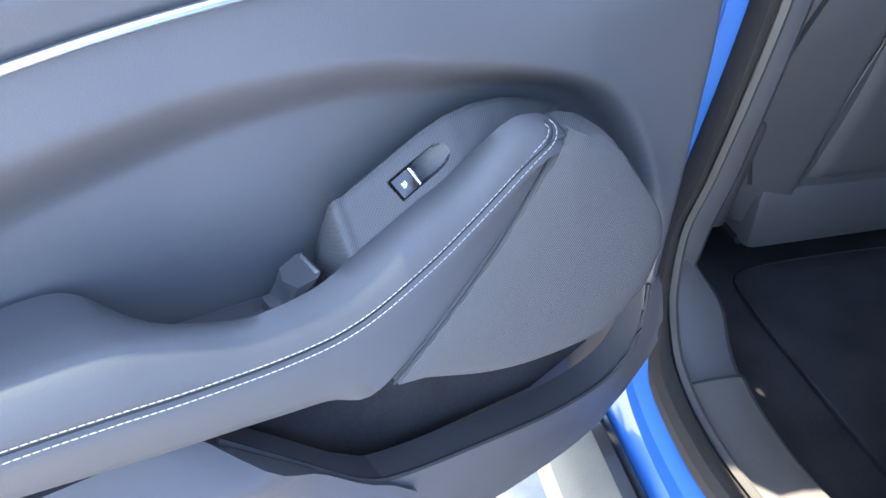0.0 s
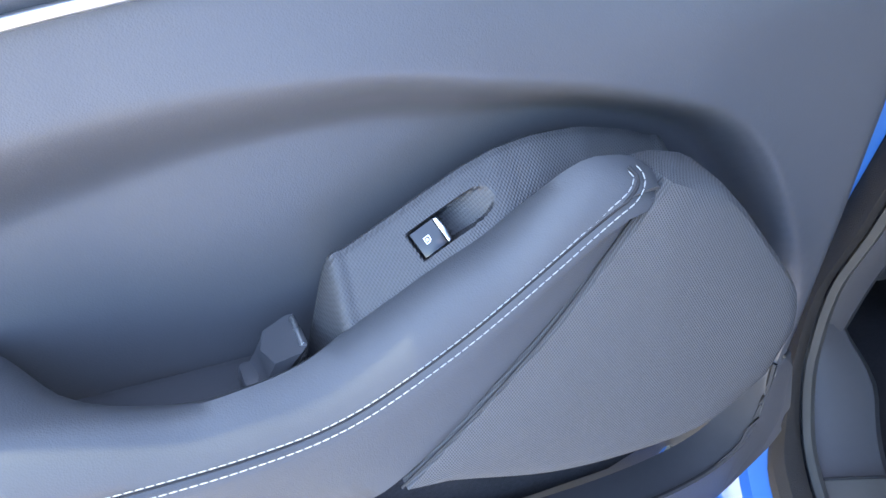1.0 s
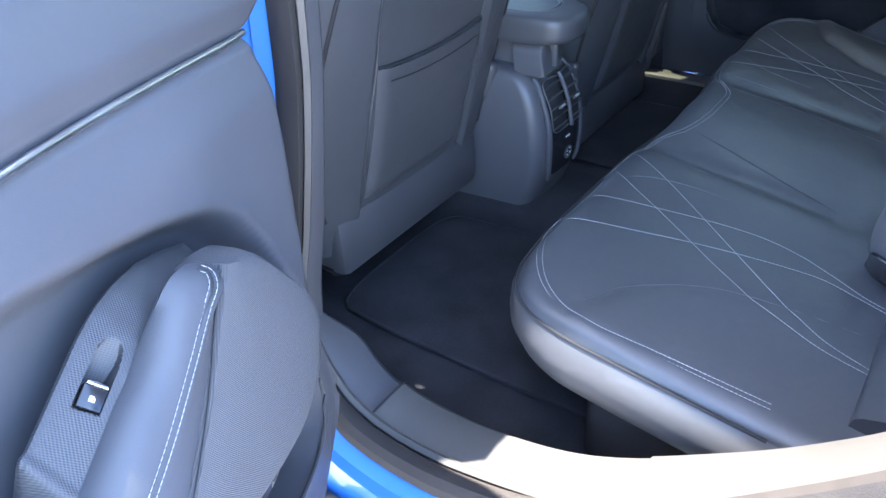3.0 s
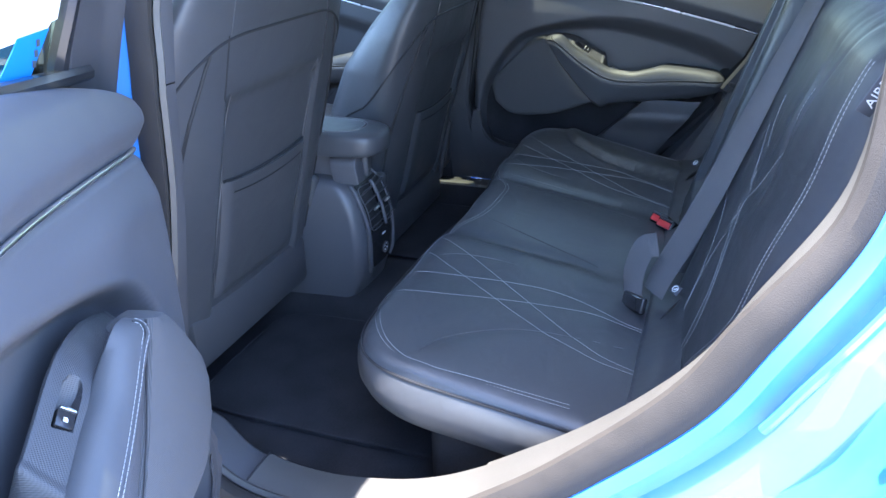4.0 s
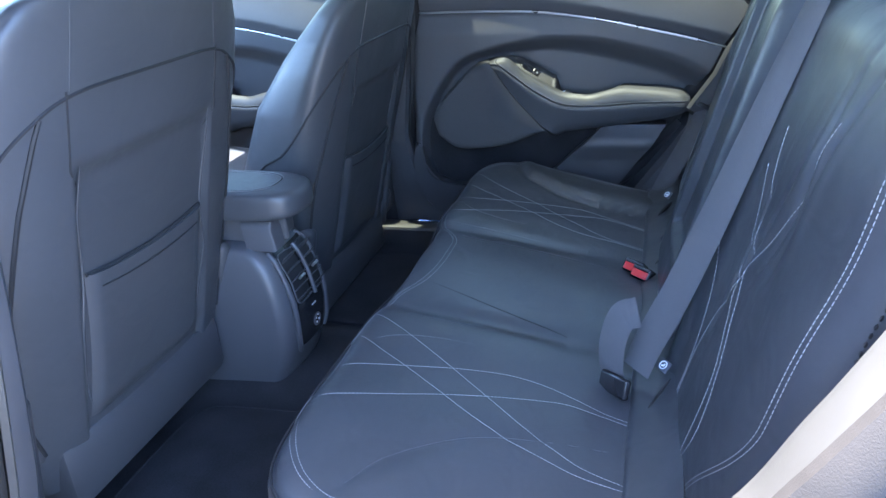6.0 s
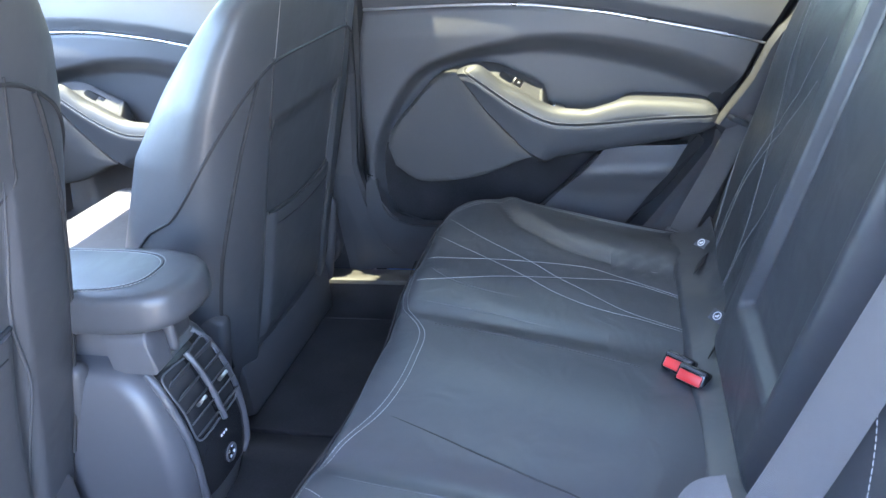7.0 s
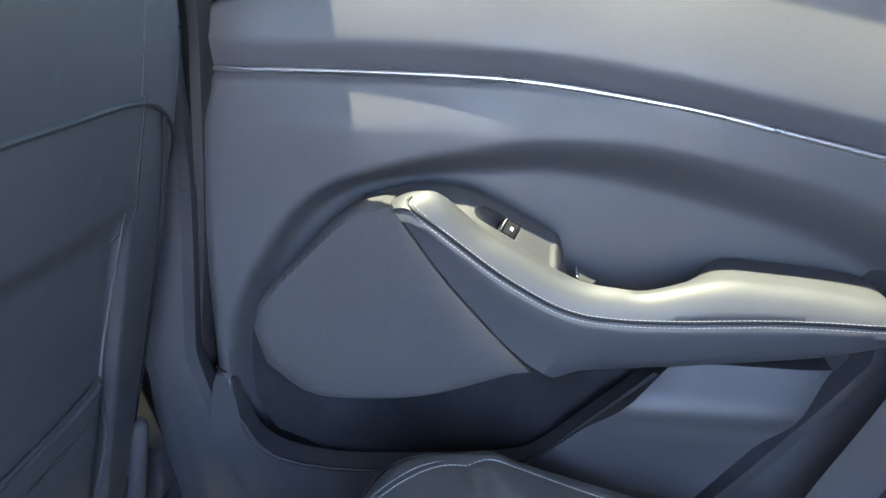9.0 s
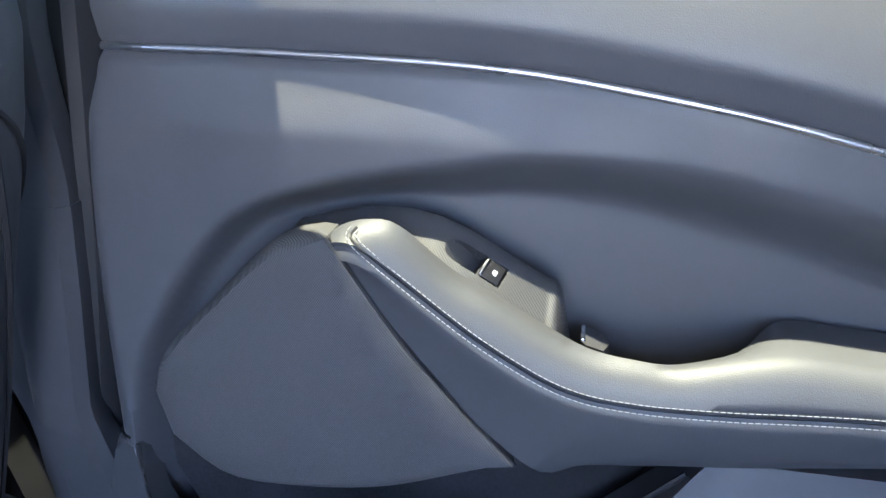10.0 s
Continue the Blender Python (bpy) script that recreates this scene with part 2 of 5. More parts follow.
def dashes(pts, normal, pitch=0.0065, length=0.0046, r=0.0008, lift=0.0004):
    """Separate short stitches along a line on a surface."""
    p = np.array(pts, float)
    s = np.r_[0, np.cumsum(np.linalg.norm(np.diff(p, axis=0), axis=1))]
    verts, faces = [], []
    nrm = np.array(normal, float)
    for a in np.arange(0, s[-1] - length, pitch):
        q0, q1 = (np.array([np.interp(a + e, s, p[:, k]) for k in range(3)]) for e in (0, length))
        n = nrm if nrm.ndim == 1 else np.array([np.interp(a, s, nrm[:, k]) for k in range(3)])
        n = n / np.linalg.norm(n)
        d = (q1 - q0) / (np.linalg.norm(q1 - q0) + 1e-9)
        w = np.cross(d, n)
        o = len(verts)
        for q, k in ((q0, 0.5), (q0 + 0.25 * (q1 - q0), 1), (q0 + 0.75 * (q1 - q0), 1), (q1, 0.5)):
            c = q + n * lift
            verts += [c + w * r * k, c + n * r * k, c - w * r * k, c - n * r * 0.8]
        for i in range(3):
            for j in range(4):
                faces.append((o + 4 * i + j, o + 4 * i + (j + 1) % 4, o + 4 * i + 4 + (j + 1) % 4, o + 4 * i + 4 + j))
        faces += [(o + 3, o + 2, o + 1, o), (o + 12, o + 13, o + 14, o + 15)]
    return verts, faces


def thing(name, at, label, category, group="", kind=""):
    ob = new(name)
    ob.location = at
    ob.empty_display_size = 0.05
    return tagged(ob, label, category, group, kind)


def moved(vf, at):
    v, f = vf
    return np.array(v, float) - np.array(at, float), f


def smooth(a, b, x):
    t = np.clip((np.asarray(x, float) - a) / (b - a), 0, 1)
    return t * t * (3 - 2 * t)


def interp(table):
    t = np.array(table, float)
    if t[0, 0] > t[-1, 0]:
        t = t[::-1]
    return lambda x: np.interp(x, t[:, 0], t[:, 1])

# ---- doors: shapes in the closed place of one side, mirrored for the other ----
CHROME_LINE = spline([(-0.22, 0.878), (-0.098, 0.918), (0.0, 0.944), (0.093, 0.966), (0.16, 0.982), (0.226, 0.994), (0.339, 1.010), (0.477, 1.016), (0.65, 1.018)], 90)
chrome_z = interp(CHROME_LINE)
front_y = interp([(0.40, 0.62), (0.458, 0.655), (0.505, 0.672), (0.576, 0.686), (0.68, 0.683), (0.81, 0.68), (0.918, 0.674), (1.0, 0.662), (1.018, 0.657), (1.032, 0.676), (1.045, 0.687), (1.058, 0.688), (1.070, 0.676), (1.080, 0.650), (1.090, 0.605), (1.097, 0.555), (1.106, 0.44)])
rear_y = interp([(0.40, 0.26), (0.48, 0.20), (0.559, 0.134), (0.68, 0.045), (0.799, -0.034), (0.862, -0.076), (0.921, -0.10), (1.0, -0.15), (1.12, -0.19)])
RECESS = np.array(spline([(0.664, 0.60), (0.664, 0.680), (0.650, 0.759), (0.588, 0.858), (0.532, 0.908), (0.449, 0.935), (0.374, 0.948), (0.307, 0.956), (0.20, 0.95), (0.045, 0.915), (-0.06, 0.87), (-0.16, 0.80)], 70).tolist() + [[-0.3, 0.4], [0.70, 0.4]])


def inside_distance(py, pz, poly):
    """Signed distance to an outline, positive inside."""
    best = np.full(np.shape(py), 9.0)
    inside = np.zeros(np.shape(py), bool)
    for i in range(len(poly)):
        (ay, az), (by, bz) = poly[i], poly[(i + 1) % len(poly)]
        ey, ez = by - ay, bz - az
        t = np.clip(((py - ay) * ey + (pz - az) * ez) / (ey * ey + ez * ez + 1e-12), 0, 1)
        best = np.minimum(best, np.hypot(py - ay - t * ey, pz - az - t * ez))
        cross = ((az > pz) != (bz > pz)) & (py < (by - ay) * (pz - az) / (bz - az + 1e-12) + ay)
        inside ^= cross
    return np.where(inside, best, -best)


def trim_x(y, z):
    """How far out the door's inner face lies."""
    t = z - chrome_z(y)
    x = np.full(np.shape(y), 0.722)
    over = smooth(0.0, 0.010, t) * 0.004 + smooth(0.004, 0.034, t) * 0.008
    x = x - over + 0.030 * np.clip((t - 0.022) / 0.09, 0, 1) ** 1.5 + 0.012 * np.clip((z - 1.085) / 0.021, 0, 1) ** 2
    amp = np.interp(y, [0.20, 0.33, 0.50], [0.10, 0.45, 1.0])
    x = x - amp * (0.008 * smooth(0.0, -0.012, t) + 0.012 * smooth(-0.006, -0.058, t))
    sd = inside_distance(y, z, RECESS)
    wide = np.interp(y, [-0.1, 0.2, 0.45, 0.6], [0.075, 0.06, 0.032, 0.020])
    x = x + 0.042 * smooth(0.0, 1.0, sd / wide)
    x = x + 0.03 * smooth(0.735, 0.69, z) * smooth(0.0, 0.03, sd)
    edge = front_y(z) - y
    x = x + 0.014 * (1 - np.clip(edge / 0.016, 0, 1)) ** 2
    return x


ARM_Y = np.array([0.490, 0.475, 0.465, 0.452, 0.435, 0.411, 0.373, 0.343, 0.30, 0.269, 0.235, 0.207, 0.165, 0.13, 0.085, 0.035, -0.01, -0.026, -0.032])
STITCH_Z = np.array([0.862, 0.876, 0.884, 0.890, 0.888, 0.872, 0.843, 0.822, 0.798, 0.788, 0.785, 0.785, 0.787, 0.790, 0.793, 0.794, 0.794, 0.793, 0.792])
CREST_Z = np.array([0.870, 0.883, 0.892, 0.901, 0.906, 0.905, 0.889, 0.867, 0.838, 0.819, 0.813, 0.812, 0.822, 0.828, 0.826, 0.822, 0.815, 0.804, 0.797])
LOW_Z = np.array([0.852, 0.868, 0.876, 0.882, 0.860, 0.826, 0.781, 0.747, 0.716, 0.716, 0.721, 0.725, 0.730, 0.735, 0.742, 0.750, 0.762, 0.772, 0.782])
BACK_X = np.array([0.716, 0.706, 0.700, 0.697, 0.697, 0.697, 0.697, 0.697, 0.697, 0.698, 0.700, 0.704, 0.715, 0.752, 0.756, 0.756, 0.756, 0.752, 0.740])


PAD_Z = interp([(0.27, 0.798), (0.285, 0.805), (0.304, 0.816), (0.364, 0.850), (0.385, 0.859), (0.41, 0.864), (0.44, 0.864), (0.47, 0.858), (0.50, 0.848), (0.53, 0.832)])


def arm_ring(k):
    """The armrest's cross-section at its k-th station."""
    zs, zc, zl, xb = STITCH_Z[k], CREST_Z[k], LOW_Z[k], BACK_X[k]
    y = ARM_Y[k]
    h = zs - zl
    flush = float(smooth(0.418, 0.375, y) * smooth(0.255, 0.29, y))
    zc = (1 - flush) * zc + flush * (float(PAD_Z(y)) + 0.0150)
    pull = {0: 0.032, 1: 0.015, 2: 0.006, 3: 0.002, 17: 0.012, 18: 0.022}.get(k, 0.0)
    crisp = 0.47 > y > 0.29
    under = 0.014 if crisp else 0.0
    pts = [(0.722, zl - 0.002 - under), (0.690, zl - 0.001 - 0.7 * under), ((0.673 if crisp else 0.679) + pull, zl + (0.0015 if crisp else 0.006) + 0.02 * h * (not crisp)), (0.672 + pull, zl + 0.35 * h), (0.668 + pull, zl + 0.7 * h), (0.667 + pull, zs - 0.010), (0.6675 + pull, zs - 0.0038), (0.6705 + pull, zs), (0.6678 + pull, zs + 0.0038)]
    top = zc - zs
    flat = xb > 0.72
    w = float(smooth(0.16, 0.24, y))
    cx = 0.690 - 0.002 * w + 0.009 * flush
    pts += [(0.6695 + pull, zs + 0.33 * top), (0.6735 + pull, zs + 0.62 * top), (0.6805 + 0.5 * pull, zs + 0.88 * top), (cx, zc)]
    xb = xb - 0.003 * w + 0.010 * flush
    pts += [(0.5 * (cx + xb), zc - (0.001 if flat else 0.003)), (xb - 0.003, zc - (0.003 if flat else 0.010)), (xb, zc - (0.008 if flat else 0.018)), (xb + 0.004, zc - 0.05)]
    return np.array([(x, y, z) for x, z in pts])


arm_rings = np.array([arm_ring(k) for k in range(len(ARM_Y))])
ARM = np.stack([np.stack([spline(arm_rings[:, j], 74)[:, c] for c in range(3)], 1) for j in range(arm_rings.shape[1])], 1)
# the armrest's seam runs along its face and hooks over the nose
_q = np.linspace(0, 0.5 * math.pi, 30)
_s = np.concatenate([np.linspace(70, 13, 120), 13 - 4.6 * np.sin(_q)])
_j = np.concatenate([np.full(120, 7.0), 7 + 4.4 * (1 - np.cos(_q)) ** 1.3])



def arm_pt(a, b):
    i, j = min(int(a), 72), min(int(b), 15)
    u, v = a - i, b - j
    return (1 - u) * (1 - v) * ARM[i, j] + u * (1 - v) * ARM[i + 1, j] + (1 - u) * v * ARM[i, j + 1] + u * v * ARM[i + 1, j + 1]


_p = spline([arm_pt(a, b) for a, b in zip(_s[::3], _j[::3])], 160)
_n = np.array([np.interp(np.linspace(0, 1, 160), np.linspace(0, 1, len(_j)), -1 + 0.75 * smooth(8, 13, _j)), np.zeros(160), np.interp(np.linspace(0, 1, 160), np.linspace(0, 1, len(_j)), 0.25 + 0.75 * smooth(7.5, 12, _j))]).T
SEAM = (_p, _n / np.linalg.norm(_n, axis=1)[:, None])
GRILLE = spline([(0.619, 0.748), (0.604, 0.787), (0.544, 0.850), (0.519, 0.874), (0.497, 0.890), (0.470, 0.897)], 20).tolist() + spline([(0.460, 0.896), (0.436, 0.862), (0.403, 0.815), (0.361, 0.767), (0.319, 0.723)], 24).tolist() + spline([(0.335, 0.713), (0.42, 0.681), (0.50, 0.669), (0.562, 0.672), (0.608, 0.706)], 18).tolist()
LOWER = [(0.02, 0.738), (0.186, 0.718), (0.245, 0.662), (0.302, 0.606), (0.345, 0.585), (0.44, 0.570), (0.53, 0.560), (0.600, 0.566), (0.640, 0.590), (0.656, 0.632), (0.660, 0.668), (0.672, 0.672), (0.684, 0.670), (0.688, 0.60), (0.672, 0.53), (0.645, 0.49), (0.57, 0.462), (0.40, 0.45), (0.28, 0.46), (0.20, 0.49), (0.13, 0.566), (0.05, 0.68)]
SW_O = Vector((0.7075, 0.345, 0.8625))
SW_A = Vector((0.0, 0.86, 0.51)).normalized()
SW_B = Vector((0.62, -0.39, 0.66))
SW_B = (SW_B - SW_A * SW_B.dot(SW_A)).normalized()
SW_N = SW_B.cross(SW_A).normalized()
if SW_N.z < 0:
    SW_N = -SW_N


def build_door(name, side, matrix, label, window=True, shift=0.0, straight=False):
    """A car door with its trim. side 1: on the right, -1: on the left, where it is swung by matrix."""
    base = np.array([side * 0.76, 0.66 + shift, 0.44])
    back = interp([(0.3, -0.150), (0.9, -0.155), (1.2, -0.19)]) if straight else rear_y
    door = thing(name, (0, 0, 0), label, "car door", "car doors")
    door.matrix_world = matrix @ Matrix.Translation(base.tolist())

    def put(pname, vf, material, plabel="", parent=None, sharp=35):
        v, f = np.array(vf[0], float), vf[1]
        v = v * [side, 1, 1] + [0, shift, 0] - base
        return part(pname, fixed(v, f), material, parent or door, plabel, sharp)

    def put_bm(pname, bm, material, plabel="", parent=None, sharp=35):
        for v in bm.verts:
            v.co = Vector((v.co.x * side - base[0], v.co.y + shift - base[1], v.co.z - base[2]))
        return part(pname, bm, material, parent or door, plabel, sharp)

    # inner trim
    nz, ny = 230, 130
    zz = np.linspace(0.44, 1.106, nz)
    Y = np.array([np.linspace(back(z), front_y(z), ny) for z in zz])
    Z = np.repeat(zz[:, None], ny, 1)
    X = trim_x(Y, Z)
    verts = np.stack([X, Y, Z], -1).reshape(-1, 3)
    faces = rows_faces(nz, ny)
    border = [j for j in range(ny)] + [i * ny + ny - 1 for i in range(1, nz)] + [(nz - 1) * ny + j for j in range(ny - 2, -1, -1)] + [i * ny for i in range(nz - 2, 0, -1)]
    o = len(verts)
    verts = np.vstack([verts, np.array([[0.80, verts[i][1], verts[i][2]] for i in border])])
    nb = len(border)
    faces += [(border[i], border[(i + 1) % nb], o + (i + 1) % nb, o + i) for i in range(nb)]
    put("inner_trim", (verts, faces), SOFT, "soft-touch slate grey upper trim with a scooped recess", sharp=60)
    # bright strip
    yc = np.linspace(-0.20, 0.652, 120)
    even = np.hanning(15)[1:-1] / np.hanning(15).sum()
    zc = np.convolve(np.pad(chrome_z(yc), 6, mode="reflect", reflect_type="odd"), even, "valid")
    xc = np.convolve(np.pad(trim_x(yc, chrome_z(yc)), 6, mode="edge"), even, "valid")
    line = np.stack([xc - 0.0042, yc, zc], 1)
    put("belt_strip", tube(line, 0.0029, 18, 0), CHROME, "slim satin chrome strip")
    if not straight:
        jt = [(y, z) for y, z in ((0.686, 0.6735), (0.676, 0.6745), (0.668, 0.675))]
        put("trim_joint", tube([(float(trim_x(np.array(y), np.array(z))) - 0.0004, y, z) for y, z in jt], 0.0016, 6, 24), GROOVE)
    # loudspeaker cover
    out = np.array(GRILLE)
    cen = np.array([0.478, 0.785])
    prof = [(0.0, 0.722), (0.0, 0.700), (0.012, 0.682), (0.035, 0.672), (0.075, 0.667), (0.16, 0.6645), (0.4, 0.662), (0.7, 0.661), (0.97, 0.6605)]
    edge = np.array(GRILLE[20:44])
    gap = np.array([np.min(np.hypot(edge[:, 0] - q[0], edge[:, 1] - q[1])) for q in out])
    near = np.exp(-((gap / 0.010) ** 2))
    rings = []
    for s, x in prof:
        keep = np.where(s < 0.1, near, 0.0)
        if x > 0.71:
            keep = 0.0
            s = 0.13 * smooth(0.865, 0.893, out[:, 1])
        p = cen + (out - cen) * (1 - s * (1 - keep))[:, None]
        lap = smooth(0.0, 0.012, s) * (1 - smooth(0.075, 0.12, s)) * near * (x < 0.69)
        xx = x + (min(x, 0.672) - x) * lap
        rings.append(np.stack([xx, p[:, 0], p[:, 1]], 1))
    put("speaker_cover", loft(rings), FABRIC, "grey woven speaker cover")
    # armrest
    av, af = loft(ARM)
    put("armrest", (av, af), ARMVINYL, "padded black leather armrest with a double seam", sharp=50)
    path, nrm = SEAM
    lift = np.interp(path[:, 1], [0.40, 0.44], [0.0032, 0.0012])
    side_dir = np.cross(nrm, np.gradient(path, axis=0))
    side_dir /= np.linalg.norm(side_dir, axis=1)[:, None]
    for off in (0.0033, -0.0033):
        put("stitching", dashes(path + side_dir * off + nrm * lift[:, None], nrm, 0.0046, 0.0038, 0.00040, 0.0005), THREAD, "pale grey stitching")
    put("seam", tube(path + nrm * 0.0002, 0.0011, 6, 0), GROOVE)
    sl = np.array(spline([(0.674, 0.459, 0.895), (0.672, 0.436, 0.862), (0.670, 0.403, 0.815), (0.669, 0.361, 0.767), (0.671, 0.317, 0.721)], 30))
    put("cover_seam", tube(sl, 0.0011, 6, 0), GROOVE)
    # switch bezel behind the armrest
    ys = np.concatenate([[0.279, 0.281, 0.286, 0.294], np.linspace(0.304, 0.50, 20), [0.515, 0.53, 0.545]])
    rings = []
    for y in ys:
        zp = float(PAD_Z(y)) + 0.0
        drop = 0.055 * (1 - smooth(0.280, 0.293, y)) + 0.05 * smooth(0.50, 0.545, y)
        rings.append([(0.676, y, zp - 0.06), (0.677, y, zp - 0.016 - drop), (0.686, y, zp + 0.001 - drop), (0.698, y, zp + 0.0135 - drop), (0.7075, y, zp + 0.0235 - drop), (0.7215, y, zp + 0.0385 - drop), (0.7245, y, zp + 0.0405 - drop), (0.7275, y, zp + 0.0390 - drop), (0.738, y, zp + 0.014 - drop), (0.742, y, zp - 0.06)])
    ring = np.array(rings)
    dense = np.stack([spline(ring[:, k], 300) for k in range(ring.shape[1])], 1)
    u = np.concatenate([[0, 1], np.linspace(2, 6, 70), [7, 8, 9]])
    dense = np.stack([np.stack([np.interp(u, np.arange(10), dense[i, :, c]) for c in range(3)], 1) for i in range(300)])
    rel = dense - np.array(SW_O)
    ca, cb, cn = rel @ np.array(SW_A), rel @ np.array(SW_B), rel @ np.array(SW_N)
    half = 0.0080 * np.sqrt(np.clip(1 - np.clip((ca - 0.026) / 0.0145, 0, 1) ** 2, 0, 1))
    hole = smooth(half + 0.0004, half - 0.0004, np.abs(cb - 0.0015)) * smooth(-0.0092, -0.0080, ca) * (ca < 0.0405) * (np.abs(cn) < 0.02)
    uu = np.clip((ca - 0.010) / 0.0305, 0, 1)
    depth = np.where(ca < 0.010, 0.006, 0.017 * (1 - uu))
    dense = dense - np.array(SW_N) * (hole * depth)[..., None]
    bez = put("switch_bezel", loft(dense), KNURL, "finely textured dark plastic switch bezel")

    def sw(a, b, n):
        return SW_O + SW_A * a + SW_B * b + SW_N * n

    if not straight:
        put_bm("window_switch", plate([(-0.0078, -0.0060), (0.0066, -0.0060), (0.0066, 0.0090), (-0.0078, 0.0090)], lambda u, v, w: sw(u, v, 0.0016 - w), 0.006, 0.0010), GLOSS, "gloss black window switch", bez)
        put_bm("switch_edge", plate([(0.0066, -0.0060), (0.0088, -0.0052), (0.0096, 0.0015), (0.0088, 0.0082), (0.0066, 0.0090)], lambda u, v, w: sw(u, v, 0.0030 - w), 0.006, 0.0012), CHROME, "chrome finger edge", bez)
        for pl in ([(-0.0055, -0.004), (-0.0045, -0.004), (-0.0045, 0.004), (-0.0055, 0.004)], [(-0.0055, 0.0032), (0.0015, 0.0032), (0.0015, 0.004), (-0.0055, 0.004)], [(0.0008, -0.0015), (0.0018, -0.0015), (0.0018, 0.004), (0.0008, 0.004)], [(-0.0055, -0.004), (-0.0015, -0.004), (0.0018, -0.0015), (0.0008, -0.001), (-0.0018, -0.003), (-0.0055, -0.003)], [(-0.0035, -0.0015), (-0.0008, -0.001), (-0.0008, 0.0018), (-0.0035, 0.0018)]):
            put_bm("switch_icon", plate([(0.48 * u - 0.0005, 0.48 * v + 0.0015) for u, v in pl], lambda u, v, w: sw(u, v, 0.0020 - w), 0.0006, 0), WHITE, "white window pictogram", bez)
        # latch lever in the pull cup
        paddle = []
        for q in np.linspace(0, 1, 9):
            bow, wd = 0.007 * math.sin(math.pi * q) - 0.004 * q, 0.0130 + 0.003 * q
            paddle.append([(0.718 + sx * wd, 0.2505 + 0.022 * q + dy + bow * (1 - abs(sx) ** 3), 0.782 + 0.031 * q + dz) for sx, dy, dz in ((-1, 0.000, 0.001), (-0.85, 0.005, 0.003), (0, 0.006, 0.003), (0.85, 0.005, 0.003), (1, 0.0, 0.001), (0.85, -0.012, -0.004), (0, -0.014, -0.005), (-0.85, -0.012, -0.004))])
        lv = put("latch_lever", loft(paddle), PLASTIC, "dark curved latch lever with a chrome lip")
        put_bm("lever_lip", rbox(0, 0, 0, 0.0250, 0.0035, 0.0050, 0.0014, 2, pose(0.7180, 0.2745, 0.8145, -30, 0, 0)), CHROME, "chrome lip", lv)
        put_bm("lever_mount", rbox(0.722, 0.254, 0.780, 0.020, 0.022, 0.024, 0.004, 2), PLASTIC, "", lv)
    put_bm("pull_cup", rbox(0.730, 0.21, 0.762, 0.058, 0.17, 0.02, 0.006), PLASTIC, "dark pull cup")
    # lower panel with its bin
    shape = [(0.16, 0.735)] + LOWER[1:20] + [(0.165, 0.555)]
    if straight:
        shape = [(-0.14, 0.735), (0.186, 0.718), (0.302, 0.606)] + LOWER[4:17] + [(0.40, 0.45), (-0.14, 0.45)]
        put_bm("carpet_lining", plate([(-0.145, 0.46), (0.06, 0.46), (0.04, 0.70), (-0.145, 0.70)], lambda u, v, w: Vector((0.675 + w, u, v)), 0.02, 0.004), CARPET, "black carpet lining")
    low = spline(shape + shape[:1], 120)[:-1]
    put_bm("lower_panel", plate(low.tolist(), lambda u, v, w: Vector((0.688 + 0.012 * float(smooth(0.60, 0.50, v)) + 0.015 * float(smooth(0.60, 0.67, v) * smooth(0.56, 0.64, u)) + w, u, v)), 0.035, 0.006, 3), PLASTIC, "slate plastic lower panel with a map bin")
    if not straight:
        y_bin = interp([(0.74, 0.165), (0.718, 0.188), (0.662, 0.247), (0.606, 0.304), (0.585, 0.335), (0.56, 0.36)])
        rows = []
        for z in np.linspace(0.735, 0.56, 14):
            y0, y1, x = float(rear_y(z)) + 0.012, float(y_bin(z)), 0.688 - 0.024 * float(smooth(0.738, 0.686, z)) + 0.016 * float(smooth(0.688, 0.640, z))
            rows.append([(0.72, y0, z)] + [(x + 0.004 * (abs(2 * u - 1) ** 6), y0 + (y1 - y0) * u, z) for u in np.linspace(0, 1, 12)] + [(0.72, y1, z)])
        put("bin_face", loft(rows), PLASTIC, "lighter slanted face behind the map bin", sharp=40)
    if not straight:
        # Added sheet: the bin's inner shade is put into its dark colour.
        put_bm("bin_shade", plate([(0.175, 0.738), (0.655, 0.738), (0.662, 0.64), (0.63, 0.575), (0.55, 0.545), (0.35, 0.555), (0.24, 0.64)], lambda u, v, w: Vector((0.742 + w, u, v)), 0.004, 0.0), CARPET, "added dark sheet painting the shade in the map bin")
    put("bin_edge", tube([(0.690, 0.19, 0.719), (0.690, 0.245, 0.664), (0.690, 0.302, 0.608), (0.690, 0.345, 0.587), (0.690, 0.44, 0.572), (0.690, 0.53, 0.562), (0.690, 0.602, 0.568), (0.691, 0.642, 0.592), (0.697, 0.658, 0.634), (0.703, 0.662, 0.668)], 0.0025, 6), GROOVE)
    # painted outer skin
    rings = []
    for z, xo in ((0.36, 0.86), (0.40, 0.885), (0.50, 0.905), (0.65, 0.925), (0.80, 0.93), (0.92, 0.925), (1.02, 0.905), (1.10, 0.875)):
        f, r = float(front_y(min(max(z, 0.44), 1.1))) + 0.030, float(back(min(max(z, 0.44), 1.1))) - 0.035
        rings.append([(0.79, f - 0.012, z), (xo - 0.02, f - 0.004, z), (xo - 0.004, f, z), (xo, f - 0.01, z), (xo + 0.006, 0.5 * (f + r), z), (xo, r + 0.01, z), (xo - 0.006, r, z), (0.80, r + 0.012, z)])
